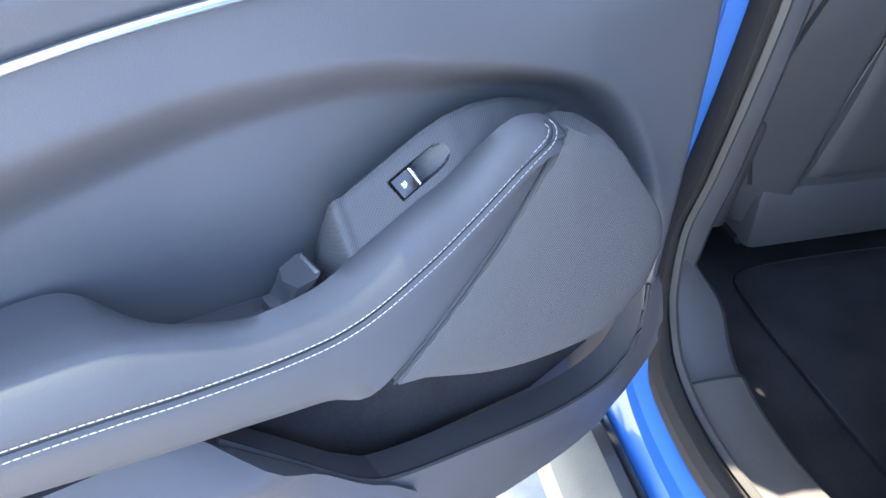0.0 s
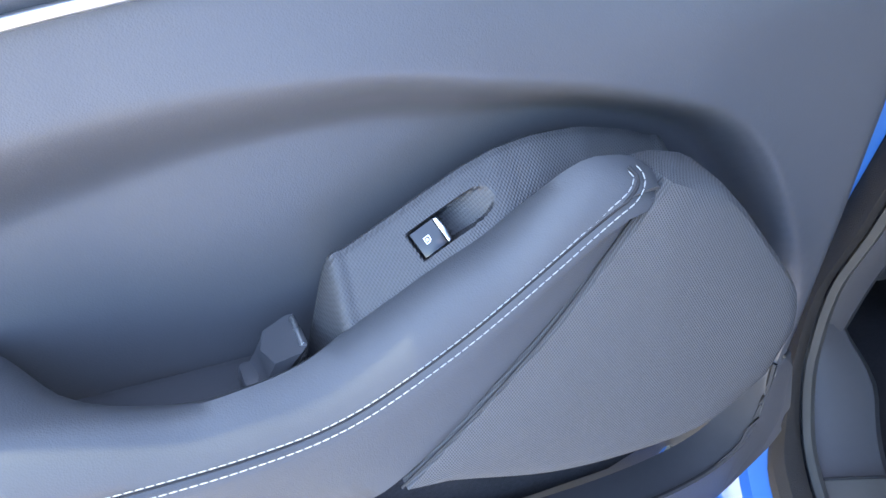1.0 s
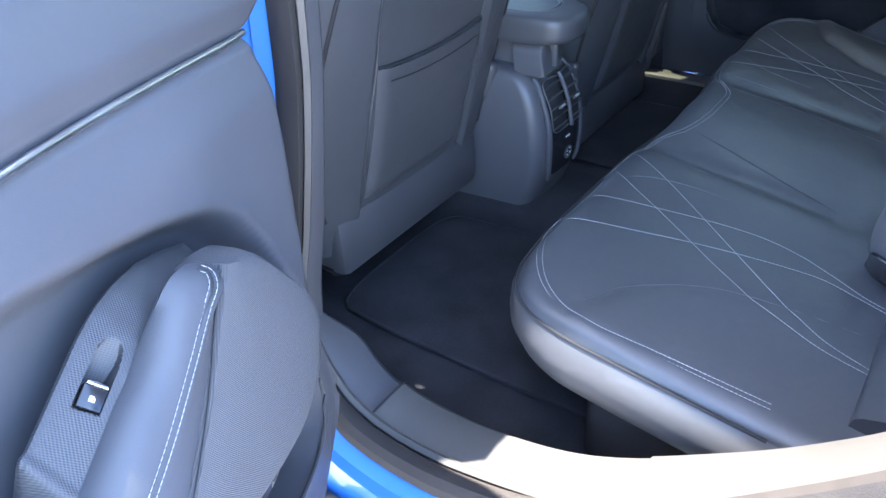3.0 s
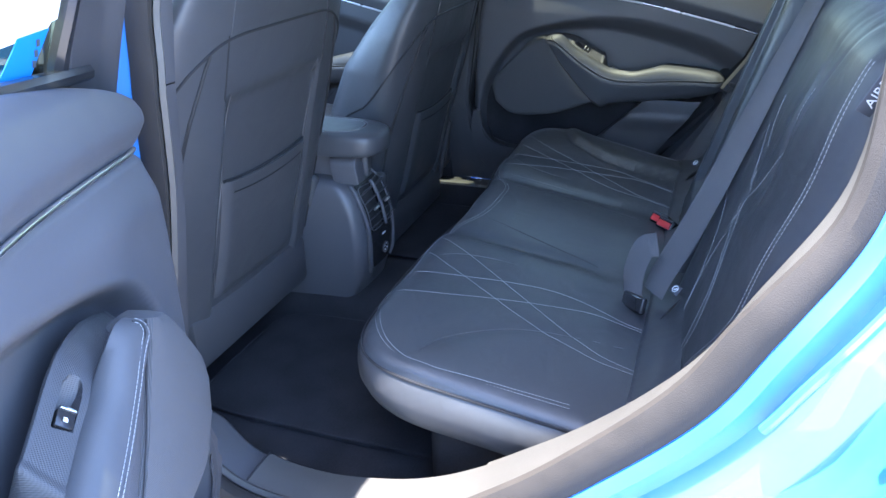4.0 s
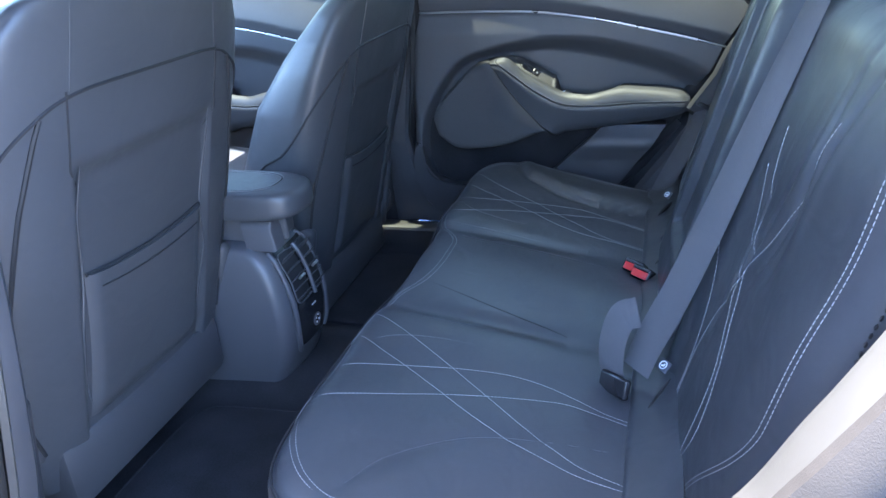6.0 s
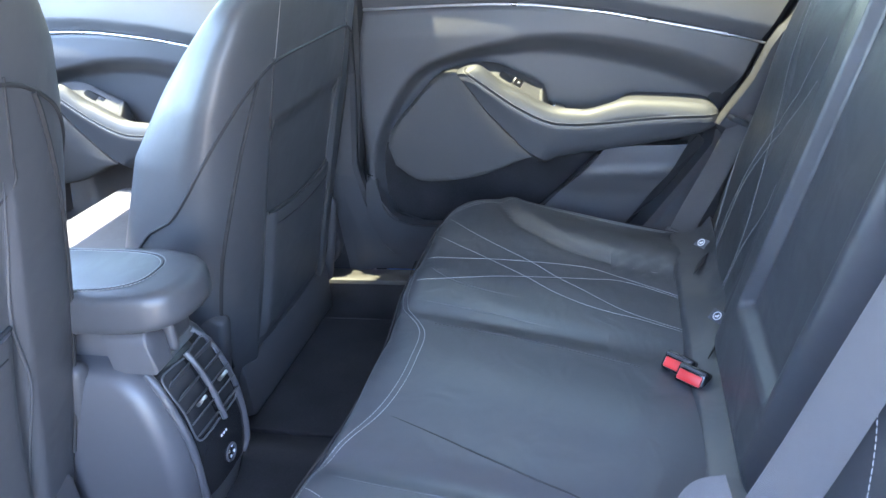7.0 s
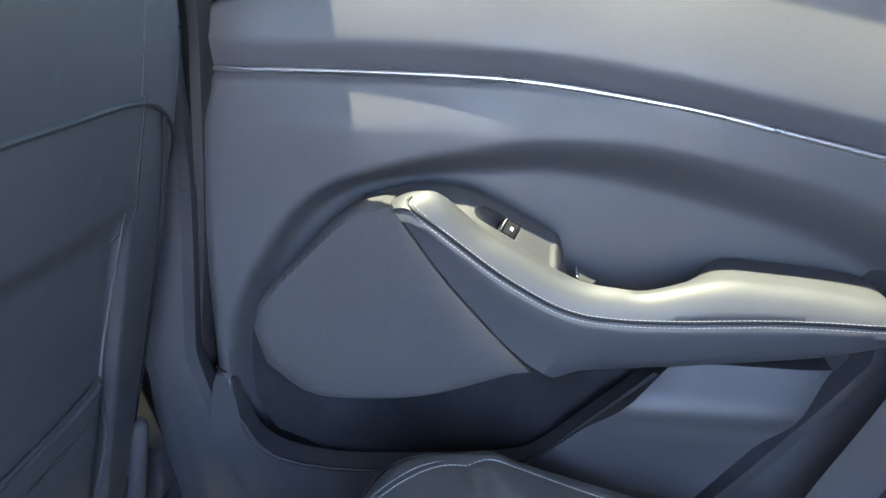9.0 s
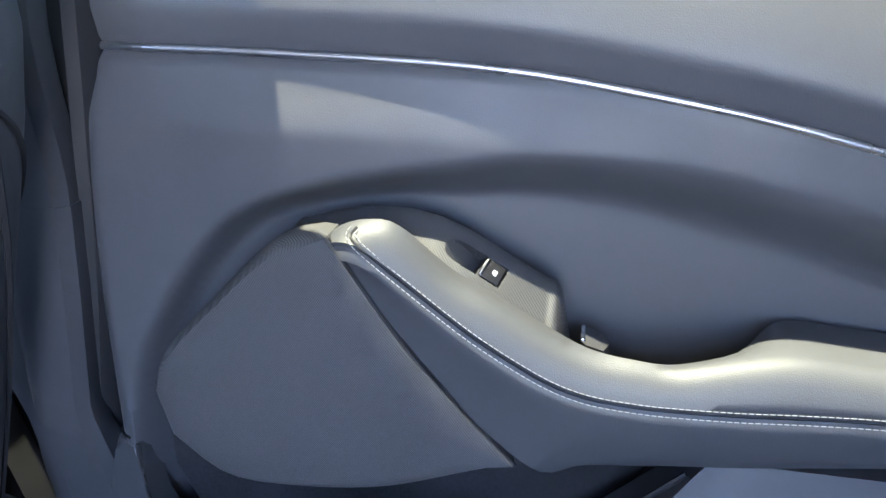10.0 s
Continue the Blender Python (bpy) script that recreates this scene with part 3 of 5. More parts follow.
    put("outer_skin", loft(rings), PAINT, "bright blue painted outer skin", sharp=50)
    if window:
        # window frame and pane
        def frame_pt(y, z, d=0.0):
            return (0.765 - 0.40 * (z - 1.10) - d, y, z)

        fr = [(0.60, 1.08), (0.585, 1.13), (0.582, 1.20), (0.58, 1.32), (0.54, 1.42)]
        top = [(0.55, 1.425), (0.35, 1.455), (0.10, 1.46), (-0.10, 1.43)]
        re = [(-0.10, 1.43), (-0.19, 1.30), (-0.21, 1.10)]
        for nm, pl, wd in (("top_frame", top, 0.020), ("rear_frame", re, 0.026)):
            put(nm, tube([frame_pt(y, z) for y, z in pl], wd, 10, 30, 0.62), PLASTIC, "grey window frame")
        inner = interp([(1.06, 0.61), (1.13, 0.578), (1.20, 0.572), (1.27, 0.574), (1.33, 0.565), (1.43, 0.53)])
        outer = interp([(1.06, 0.745), (1.075, 0.742), (1.142, 0.715), (1.20, 0.69), (1.32, 0.64), (1.43, 0.58)])
        rows = []
        for z in np.linspace(1.06, 1.43, 22):
            a, b = float(inner(z)), float(outer(z))
            rows.append([frame_pt(a + (b - a) * u, z, d) for u, d in ((0, -0.012), (0.0, 0.006), (0.05, 0.012), (0.5, 0.014), (0.62, 0.015), (0.70, 0.024), (0.78, 0.026), (0.9, 0.018), (1.0, 0.004), (1.0, -0.02))])
        put("front_frame", loft(rows), PLASTIC, "wide grey window frame moulding")
        put("frame_seal", tube([frame_pt(y - 0.010, z, 0.004) for y, z in fr], 0.010, 8, 30), GLOSS, "black glass run")
        put("belt_seal", tube([(0.752, y, 1.104) for y in np.linspace(-0.18, 0.64, 10)], 0.009, 8, 24), GLOSS)
        pane = [frame_pt(y, z, d) for d in (-0.004, -0.008) for y, z in ((0.64, 1.09), (0.60, 1.28), (0.55, 1.42), (0.1, 1.455), (-0.10, 1.425), (-0.20, 1.09))]
        put("window_pane", (pane, [tuple(range(6)), tuple(range(11, 5, -1))] + [(i, (i + 1) % 6, 6 + (i + 1) % 6, 6 + i) for i in range(6)]), GLASS, "clear window glass")
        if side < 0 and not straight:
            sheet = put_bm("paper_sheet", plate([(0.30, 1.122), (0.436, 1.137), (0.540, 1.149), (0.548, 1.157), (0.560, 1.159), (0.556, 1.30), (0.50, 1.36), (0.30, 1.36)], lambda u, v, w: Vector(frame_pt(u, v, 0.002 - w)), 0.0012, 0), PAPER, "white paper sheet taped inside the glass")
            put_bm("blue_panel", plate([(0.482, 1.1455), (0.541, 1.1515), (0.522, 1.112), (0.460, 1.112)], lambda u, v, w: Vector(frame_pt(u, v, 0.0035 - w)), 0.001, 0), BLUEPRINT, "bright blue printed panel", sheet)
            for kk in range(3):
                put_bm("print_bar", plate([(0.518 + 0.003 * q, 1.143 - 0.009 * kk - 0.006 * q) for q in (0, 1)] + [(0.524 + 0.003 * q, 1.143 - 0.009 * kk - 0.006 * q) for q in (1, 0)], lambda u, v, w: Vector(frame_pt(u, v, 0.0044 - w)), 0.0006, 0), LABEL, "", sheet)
    return door

OPEN = Matrix.Translation((-1.2153, -0.3875, 0.091)) @ pose(0, 0, 0, 0, 0, -65.06) @ pose(0, 0, 0, -6.53, 0, 0)
build_door("rear_door", 1, Matrix(), "closed rear door, slate trim, black leather armrest, chrome strip")
build_door("rear_door", -1, OPEN, "open rear door, slate trim with woven speaker cover and white stitching")
build_door("front_door", 1, Matrix(), "closed front door seen past the seats, slate trim", shift=0.95, straight=True)
build_door("front_door", -1, Matrix(), "closed blue front door beyond the pillar", shift=0.95, straight=True)

# ---- ground ----
gv = [(-60, -60, 0), (60, -60, 0), (60, 60, 0), (-60, 60, 0), (-60, -60, -0.2), (60, -60, -0.2), (60, 60, -0.2), (-60, 60, -0.2)]
ground = mesh_ob("ground", gv, [(0, 1, 2, 3), (7, 6, 5, 4), (0, 4, 5, 1), (1, 5, 6, 2), (2, 6, 7, 3), (3, 7, 4, 0)], ASPHALT, smooth=False)
tagged(ground, "pale sunlit concrete parking ground", "ground", kind="structure")

# ---- car body ----
body = thing("car_body", (0, 0, 0.4), "bright blue car body, pillars, sills and roof", "car body")
bx = interp([(0.3, -0.77), (0.6, -0.775), (0.9, -0.768), (1.06, -0.742), (1.2, -0.70), (1.45, -0.60)])
px = interp([(0.3, -0.775), (0.45, -0.768), (0.55, -0.748), (0.70, -0.725), (0.93, -0.712), (1.06, -0.712), (1.2, -0.695), (1.45, -0.60)])
APERTURE = spline([(-0.24, 1.42), (-0.185, 1.30), (-0.165, 1.161), (-0.155, 1.035), (-0.123, 0.927), (-0.06, 0.788), (0.054, 0.659), (0.15, 0.575), (0.28, 0.505), (0.42, 0.465), (0.54, 0.452), (0.62, 0.468), (0.672, 0.505), (0.705, 0.55), (0.724, 0.62), (0.718, 0.68), (0.692, 0.82), (0.676, 0.93), (0.662, 1.07), (0.650, 1.2), (0.56, 1.40)], 150)
AT = np.gradient(APERTURE, axis=0)
AT /= np.linalg.norm(AT, axis=1)[:, None]
AN = np.stack([AT[:, 1], -AT[:, 0]], 1)  # away from the opening
if AN[75] @ np.array([0, -1]) < 0:
    AN = -AN
B0 = np.array([0, 0, 0.4])


def aperture_pt(i, x_off, out):
    y, z = APERTURE[i] + AN[i] * out
    m = float(smooth(0.45, 0.58, APERTURE[i][0]))
    return ((1 - m) * float(bx(APERTURE[i][1])) + m * float(px(APERTURE[i][1])) + x_off, y, z)


def both(name, vf, material, label="", sharp=35, sides=(1, -1)):
    for s in sides:
        v = np.array(vf[0], float) * [s, 1, 1] - B0
        part(name, fixed(v, vf[1]), material, body, label, sharp)


SEAL_W = smooth(0.38, 0.10, APERTURE[:, 0]) * (1 - smooth(0.84, 1.02, APERTURE[:, 1]))
PILLAR_W = smooth(0.60, 0.68, APERTURE[:, 0])
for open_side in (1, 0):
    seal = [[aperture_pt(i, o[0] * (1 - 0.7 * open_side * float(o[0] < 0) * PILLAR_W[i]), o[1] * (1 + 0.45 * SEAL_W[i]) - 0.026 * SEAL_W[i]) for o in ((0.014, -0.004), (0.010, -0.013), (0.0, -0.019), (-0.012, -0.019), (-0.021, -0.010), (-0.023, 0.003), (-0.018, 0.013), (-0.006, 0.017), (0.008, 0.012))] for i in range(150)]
    # Closed side takes near-black instead of rubber brown, painting its shade.
    both("door_seal", loft(seal), RUBBER if open_side else GROOVE, "flocked weatherstrip, grey-brown; near-black on the closed side to paint its shade", sides=(1,) if open_side else (-1,))
# Added filler: hides the jamb and paints the gap's shade near-black.
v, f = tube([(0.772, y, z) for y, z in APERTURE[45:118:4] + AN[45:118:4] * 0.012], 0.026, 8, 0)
part("gap_cover", fixed(np.array(v) - B0, f), GROOVE, body, "added near-black filler painting the shade under the closed door")
jamb = []
for i in range(150):
    y, z = APERTURE[i]
    rear = float(smooth(0.25, 0.0, y) * smooth(1.4, 1.1, z))
    low = float(smooth(0.62, 0.50, z) * smooth(0.1, 0.3, y) * smooth(0.70, 0.6, y))
    o = [(0.004, 0.0), (-0.026, 0.010), (-0.037, 0.020), (-0.018, 0.048)]
    o += [(-0.034, 0.060 + 0.010 * rear), (-0.038, 0.080 + 0.024 * rear), (-0.052 - 0.004 * rear, 0.090 + 0.030 * rear), (-0.085, 0.093 + 0.032 * rear)]
    o += [(-0.120, 0.100 + 0.036 * rear), (-0.150 - 0.01 * rear, 0.112 + 0.048 * rear), (-0.170 - 0.035 * rear, 0.150 + 0.17 * rear), (-0.165 + 0.005 * rear, 0.18 + 0.40 * rear)]
    if z > 0.6 and y > 0.4:
        o = [(a * 0.75, 0.014 + 0.12 * min(b, 0.05)) for a, b in o]
    if low > 0.5:
        o = o[:4] + [(-0.036, 0.055), (-0.040, 0.068), (-0.045, 0.078), (-0.050, 0.086), (-0.055, 0.098), (-0.058, 0.13), (-0.055, 0.16), (-0.045, 0.18)]
    jamb.append([aperture_pt(i, p[0], p[1] - 0.021 * SEAL_W[i]) for p in o])
both("painted_jamb", loft(jamb, wrap=False), PAINT, "glossy bright blue painted jamb and quarter panel", 45)
joint1 = int(np.argmax(APERTURE[:, 0] > 0.20))
joint2 = int(np.argmax(APERTURE[:, 0] > 0.592))
end = int(np.argmax((APERTURE[:, 0] > 0.7) & (APERTURE[:, 1] > 0.60)))
for nm, i0, i1, drop, material, label in (("arch_trim", 0, joint1 + 1, 0.0, SILLGREY, "pale-lit grey arch trim"), ("sill_trim", joint1, joint2 + 1, 0.001, SILLGREY, "grey plastic sill plate"), ("kick_trim", joint2, end, 0.010, PLASTIC, "dark lower kick trim")):
    trim = []
    for i in range(i0, i1):
        up = float(smooth(0.56, 0.70, APERTURE[i][1]))
        lead = 0.003 * float(SEAL_W[i]) * (nm == "arch_trim")
        slim = 1 - 0.5 * float(smooth(0.50, 0.58, APERTURE[i][1])) * (nm == "kick_trim")
        trim.append([aperture_pt(i, a * slim, b + drop - lead - 0.021 * SEAL_W[i]) for a, b in ((0.010, 0.014), (0.020, -0.002), (0.030, -0.008), (0.075, -0.010 + 0.004 * up), (0.098, -0.006 + 0.01 * up), (0.108, 0.004 + 0.03 * up), (0.112, 0.03 + 0.05 * up), (0.114, 0.07), (0.02, 0.07))])
    both(nm, loft(trim), material, label, sides=(1,))
    if nm == "sill_trim":
        # Mirrored plate in darker plastic; the far side's shade is in its colour.
        both(nm, loft([[(x - 0.050, y, z) for x, y, z in r] for r in trim]), PLASTIC, label, sides=(-1,))
for j in (joint1, joint2):
    both("trim_joint", tube([aperture_pt(j, a, b) for a, b in ((0.022, -0.0065), (0.032, -0.0095), (0.075, -0.0105), (0.096, -0.0075), (0.107, 0.003))], 0.0016, 6, 16), GROOVE)
both("seal_lip", loft([[aperture_pt(i, *o) for o in ((0.014, -0.012), (0.020, -0.017), (0.026, -0.013), (0.022, -0.004))] for i in range(joint1, 150)]), SILLGREY, "pale rubber lip", sides=(1,))
# rocker strip and cladding outside the sill
both("rocker_rubber", loft([[(x, y, z) for x, z in ((-0.820, 0.372), (-0.826, 0.380), (-0.832, 0.374), (-0.838, 0.380), (-0.844, 0.373), (-0.850, 0.366), (-0.84, 0.35), (-0.82, 0.355))] for y in (-0.1, 0.3, 0.8, 1.7)]), GLOSS, "ribbed black rubber strip")
both("rocker_cladding", loft([[(x, y, z) for x, z in ((-0.843, 0.364), (-0.885, 0.352), (-0.91, 0.325), (-0.915, 0.27), (-0.89, 0.22), (-0.78, 0.20), (-0.78, 0.34))] for y in (-0.1, 0.4, 1.0, 1.7)]), CLADDING, "tan rocker cladding")
# striker, plug and bead of the rear jamb
for sd in (1, -1):
    v, f = tube([(-0.905, -0.190, 1.062), (-0.925, -0.165, 1.058), (-0.945, -0.150, 1.052), (-0.962, -0.150, 1.044), (-0.968, -0.162, 1.030), (-0.952, -0.182, 1.022), (-0.925, -0.195, 1.020)], 0.0055, 12, 40)
    st = part("door_striker", fixed(np.array(v) * [sd, 1, 1] - B0, f), CHROME, body, "bright steel door striker")
    part("striker_plate", rbox(-sd * 0.920, -0.198, 1.04 - 0.4, 0.05, 0.012, 0.075, 0.005, 3), GLOSS, st, "black striker plate")
for off, width, i0, i1 in ((-0.034, 0.050, 20, 40), (-0.110, 0.128, 14, 44)):
    both("jamb_bead", tube([aperture_pt(i, off - 0.012 * math.sin(math.pi * (i - i0) / (i1 - i0)), width - 0.024 * SEAL_W[i]) for i in range(i0, i1)], 0.0055, 8, 40), PAINT, "pressed bead in the painted jamb", sides=(1,))
part("drain_plug", rbox(-0.862, -0.150, 1.03 - 0.4, 0.012, 0.010, 0.012, 0.004, 3), PAINT, body, "round painted plug")
# pillars
pil_y = interp([(1.45, 0.55), (1.32, 0.605), (1.2, 0.656), (1.06, 0.668), (0.93, 0.682), (0.82, 0.696), (0.68, 0.716), (0.62, 0.724), (0.40, 0.724)])


def pillar(z0, z1, n):
    r = []
    for z in np.linspace(z0, z1, n):
        y, x, lw = float(pil_y(z)), float(px(z)), float(smooth(0.80, 0.66, z))
        r.append([(x + 0.016, y + 0.02, z), (x + 0.022, y - 0.004, z), (x + 0.030, y - 0.010, z), (x + 0.052, y - 0.012, z), (x + 0.062, y - 0.004, z), (x + 0.066, y + 0.04 - 0.015 * lw, z), (x + 0.058, y + 0.085 - 0.04 * lw, z), (x + 0.0, y + 0.10 - 0.045 * lw, z)])
    return loft(r)


both("pillar_trim", pillar(1.062, 1.46, 14), PLASTIC, "dark grey upper pillar trim")
both("lower_pillar_trim", pillar(0.40, 1.060, 24), PLASTIC, "dark grey lower pillar trim", sides=(1,))
v, f = pillar(0.40, 1.060, 24)
v = np.array(v) - [[0.026 * float(smooth(1.05, 0.90, p[2])), 0, 0] for p in v]
both("lower_pillar_trim", (v, f), PLASTIC, "dark grey lower pillar trim", sides=(-1,))
foot_y = interp([(0.436, 0.540), (0.45, 0.580), (0.475, 0.622), (0.51, 0.652), (0.56, 0.674), (0.62, 0.690), (0.70, 0.700), (0.90, 0.700)])
foot = []
for z in np.linspace(0.436, 0.90, 30):
    yr, xi = min(float(foot_y(z)), float(pil_y(z)) - 0.013), -float(px(z)) - 0.040
    foot.append([(0.750, yr + 0.02, z), (xi + 0.036, yr + 0.001, z), (xi + 0.013, yr, z), (xi + 0.003, yr + 0.008, z), (xi - 0.001, yr + 0.045, z), (xi + 0.001, 0.745, z), (xi + 0.012, 0.765, z), (0.750, 0.765, z)])
v, f = loft(foot)
part("pillar_foot", fixed(np.array(v) - B0, f), PLASTIC, body, "dark flared foot of the pillar trim")
# Added dark panel that covers the gap where the painted shell showed.
part("pillar_gap_filler", rbox(0.742, 0.80, 0.72 - 0.4, 0.010, 0.14, 0.62, 0.004), CARPET, body, "added dark filler hiding the gap in front of the pillar foot")
both("pillar_shell", loft([[(float(px(z)) - o, float(pil_y(z)) + d, z) for o, d in ((0.01, 0.02), (0.04, 0.021), (0.070, 0.022), (0.074, 0.028), (0.074, 0.045), (0.05, 0.11), (0.01, 0.12))] for z in np.linspace(0.42, 1.47, 16)]), PAINT, "bright blue pillar shell")
# Added fillers stop light in the door gaps; near-black paints their shade.
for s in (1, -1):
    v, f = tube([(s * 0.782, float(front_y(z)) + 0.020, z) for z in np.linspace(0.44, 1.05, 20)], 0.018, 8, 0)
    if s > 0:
        part("gap_filler", fixed(np.array(v) - B0, f), GROOVE, body, "added near-black door gap filler, shade painted in its colour")
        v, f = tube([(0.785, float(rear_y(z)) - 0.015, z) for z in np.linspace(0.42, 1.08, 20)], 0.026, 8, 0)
        part("gap_filler", fixed(np.array(v) - B0, f), GROOVE, body, "added near-black door gap filler, shade painted in its colour")
# rear quarter trim beside the backrest
gap = interp([(0.40, 0.25), (0.48, 0.19), (0.559, 0.124), (0.68, 0.036), (0.799, -0.043), (0.862, -0.085), (0.921, -0.110), (1.0, -0.16), (1.12, -0.20), (1.3, -0.26), (1.46, -0.33)])
qt = []
for z in np.linspace(0.40, 1.46, 40):
    g, tx = float(gap(z)), float(smooth(1.0, 1.46, z)) * 0.13
    lo = float(smooth(1.04, 0.94, z))
    qt.append([(0.765 - tx, g + 0.002, z), (0.735 - tx, g - 0.002, z), (0.712 - tx, g - 0.014, z), (0.69 - tx, g - 0.035, z), (0.668 - tx, g - 0.05, z), (0.650 - tx, g - 0.085, z), (0.640 - tx, g - 0.16, z), (0.635 - tx, g - 0.45, z)])
    hi = float(smooth(0.735, 0.77, z))
    deep = [(0.79, 0.004), (0.775, -0.004), (0.758, -0.018), (0.726, -0.034), (0.732, -0.055), (0.722, -0.085), (0.70, -0.13), (0.64, -0.45)]
    ledge = [(0.79, 0.004), (0.775, -0.004), (0.755, -0.010), (0.735, -0.008), (0.705, 0.002), (0.682, 0.008), (0.662, 0.0), (0.642, -0.45)]
    deep = [((1 - hi) * p[0] + hi * q[0], (1 - hi) * p[1] + hi * q[1]) for p, q in zip(deep, ledge)]
    qt[-1] = [((1 - lo) * p[0] + lo * d[0], (1 - lo) * p[1] + lo * (g + d[1]), z) for p, d in zip(qt[-1], deep)]
for s in (1, -1):
    v, f = loft(qt, wrap=False)
    if s < 0:
        keep = [[(p[0] - 0.02, p[1] - 0.06, p[2]) for p in row] for row in qt]
        v, f = loft(keep, wrap=False)
    part("quarter_trim", fixed(np.array(v) * [s, 1, 1] - B0, f), PLASTIC, body, "dark grey quarter trim")
for s in (1, -1):
    y0 = 0.50 if s > 0 else 0.735
    v, f = loft([[(0.668, y, 0.36), (0.669, y, 0.425), (0.672, y, 0.4335), (0.680, y, 0.437), (0.712, y, 0.438), (0.735, y, 0.430), (0.735, y, 0.36)] for y in np.linspace(y0, 1.68, 12)])
    part("inner_sill", fixed(np.array(v) * [s, 1, 1] - B0, f), SILLGREY, body, "grey inner sill step below the pillar")
    v, f = loft([[(0.655, y, 0.37), (0.660, y, 0.40), (0.664, y, 0.424), (0.667, y, 0.424), (0.667, y, 0.37)] for y in np.linspace(y0, 1.68, 12)])
    part("sill_carpet", fixed(np.array(v) * [s, 1, 1] - B0, f), CARPET, body, "black carpet below the sill step")
# floor, tunnel, roof, front and rear ends
fl = []
for x in np.linspace(-0.66, 0.66, 40):
    col = []
    for y in np.linspace(0.25, 1.9, 30):
        t = float(np.exp(-((x / 0.13) ** 4)))
        col.append((x, y, 0.40 + 0.05 * t + 0.03 * float(smooth(0.60, 0.66, abs(x))) + 0.02 * float(smooth(1.3, 1.9, y))))
    fl.append(col)
floor = mesh_ob("floor", *loft(fl, wrap=False), CARPET)
tagged(floor, "black carpeted car floor", "floor", kind="structure")
for sx in (1, -1):
    mat_out = spline([(0.17, 0.30), (0.165, 0.55), (0.175, 0.80), (0.21, 0.855), (0.35, 0.865), (0.50, 0.855), (0.535, 0.80), (0.54, 0.55), (0.535, 0.30)], 60).tolist()
    fm = thing("floor_mat", (sx * 0.35, 0.55, 0.402), "black carpet floor mat with a raised edge", "floor mat", "floor mats")
    part("mat_carpet", plate([(sx * (x - 0.35), y - 0.55) for x, y in mat_out], lambda u, v, w: Vector((u, v, 0.010 - w)), 0.010, 0.003), CARPET, fm)
    part("mat_binding", fixed(*tube([(sx * (x - 0.35), y - 0.55, 0.009) for x, y in mat_out], 0.0028, 8, 90)), CARPET, fm, "dark woven binding")
base = rbox(0, 0.10, 0.475, 1.20, 0.50, 0.20, 0.03, 3)
tagged(part("seat_platform", base, CARPET, None), "black carpeted platform under the rear bench", "seat platform", kind="structure")


def slab(name, pts, t, material, label):
    """A bent sheet with thickness, mirrored ribs across x."""
    r = []
    for y, z, w in pts:
        r.append([(w * u, y, z + 0.03 * (1 - u * u)) for u in np.linspace(-1, 1, 15)] + [(w * u, y, z + t + 0.03 * (1 - u * u)) for u in np.linspace(1, -1, 15)])
    ob = part(name, fixed(np.array(loft(r)[0]) - B0, loft(r)[1]), material, body, label, 50)
    return ob


ROOF = [(-1.3, 1.33, 0.50), (-0.9, 1.43, 0.545), (-0.3, 1.475, 0.57), (0.4, 1.485, 0.575), (0.9, 1.46, 0.565), (1.25, 1.39, 0.55)]
slab("headliner", ROOF, 0.012, HEADLINER, "pale headliner")
slab("roof_panel", [(y, z + 0.02, w + 0.02) for y, z, w in ROOF], 0.02, PAINT, "bright blue roof panel")
both("roof_rail", tube([(-0.59, -0.9, 1.43), (-0.615, -0.3, 1.47), (-0.622, 0.4, 1.48), (-0.605, 0.9, 1.455), (-0.575, 1.25, 1.385)], 0.030, 10, 24), PLASTIC, "grey roof rail trim")
slab("load_floor", [(-1.5, 0.70, 0.62), (-0.9, 0.72, 0.63), (-0.32, 0.72, 0.63)], 0.03, CARPET, "carpeted load floor")
slab("tailgate", [(-1.58, 0.35, 0.86), (-1.62, 0.70, 0.86), (-1.60, 1.02, 0.78)], 0.06, PAINT, "blue tailgate")
slab("dashboard", [(1.45, 0.60, 0.70), (1.42, 0.85, 0.72), (1.50, 0.98, 0.72), (1.80, 1.02, 0.72)], 0.06, PLASTIC, "dark dashboard")
slab("bulkhead", [(1.88, 0.40, 0.70), (1.92, 0.75, 0.74), (1.95, 1.02, 0.74)], 0.05, PLASTIC, "dark front bulkhead")
both("windscreen_pillar", tube([(-0.57, 1.22, 1.40), (-0.63, 1.55, 1.22), (-0.70, 1.95, 1.03)], 0.035, 10, 16), PAINT, "blue windscreen pillar")
both("side_shell", loft([[(-0.80, y, z), (-0.92, y, z), (-0.92, y, z + 0.03), (-0.80, y, z + 0.03)] for y, z in ((1.68, 0.30), (1.72, 0.60), (1.74, 1.0))]), PAINT, "blue wing panel")
both("rear_shell", loft([[(-0.63, y, z), (-0.66, y, z), (-0.66, y, 0.35), (-0.63, y, 0.35)] for y, z in ((-0.45, 1.0), (-0.9, 1.02), (-1.55, 1.05))]), PLASTIC, "dark load bay side trim")

CLEAR = GLASS.copy()
CLEAR.name = "clear_glass"
CLEAR.node_tree.nodes["Transparent BSDF"].inputs[0].default_value = (0.93, 0.95, 0.92, 1)
# Out of view; tinted pane added to cut light from behind.
slab("rear_window", [(-1.60, 1.08, 0.66), (-1.46, 1.22, 0.60), (-1.31, 1.335, 0.50)], 0.006, GLASS, "sloping rear window glass")
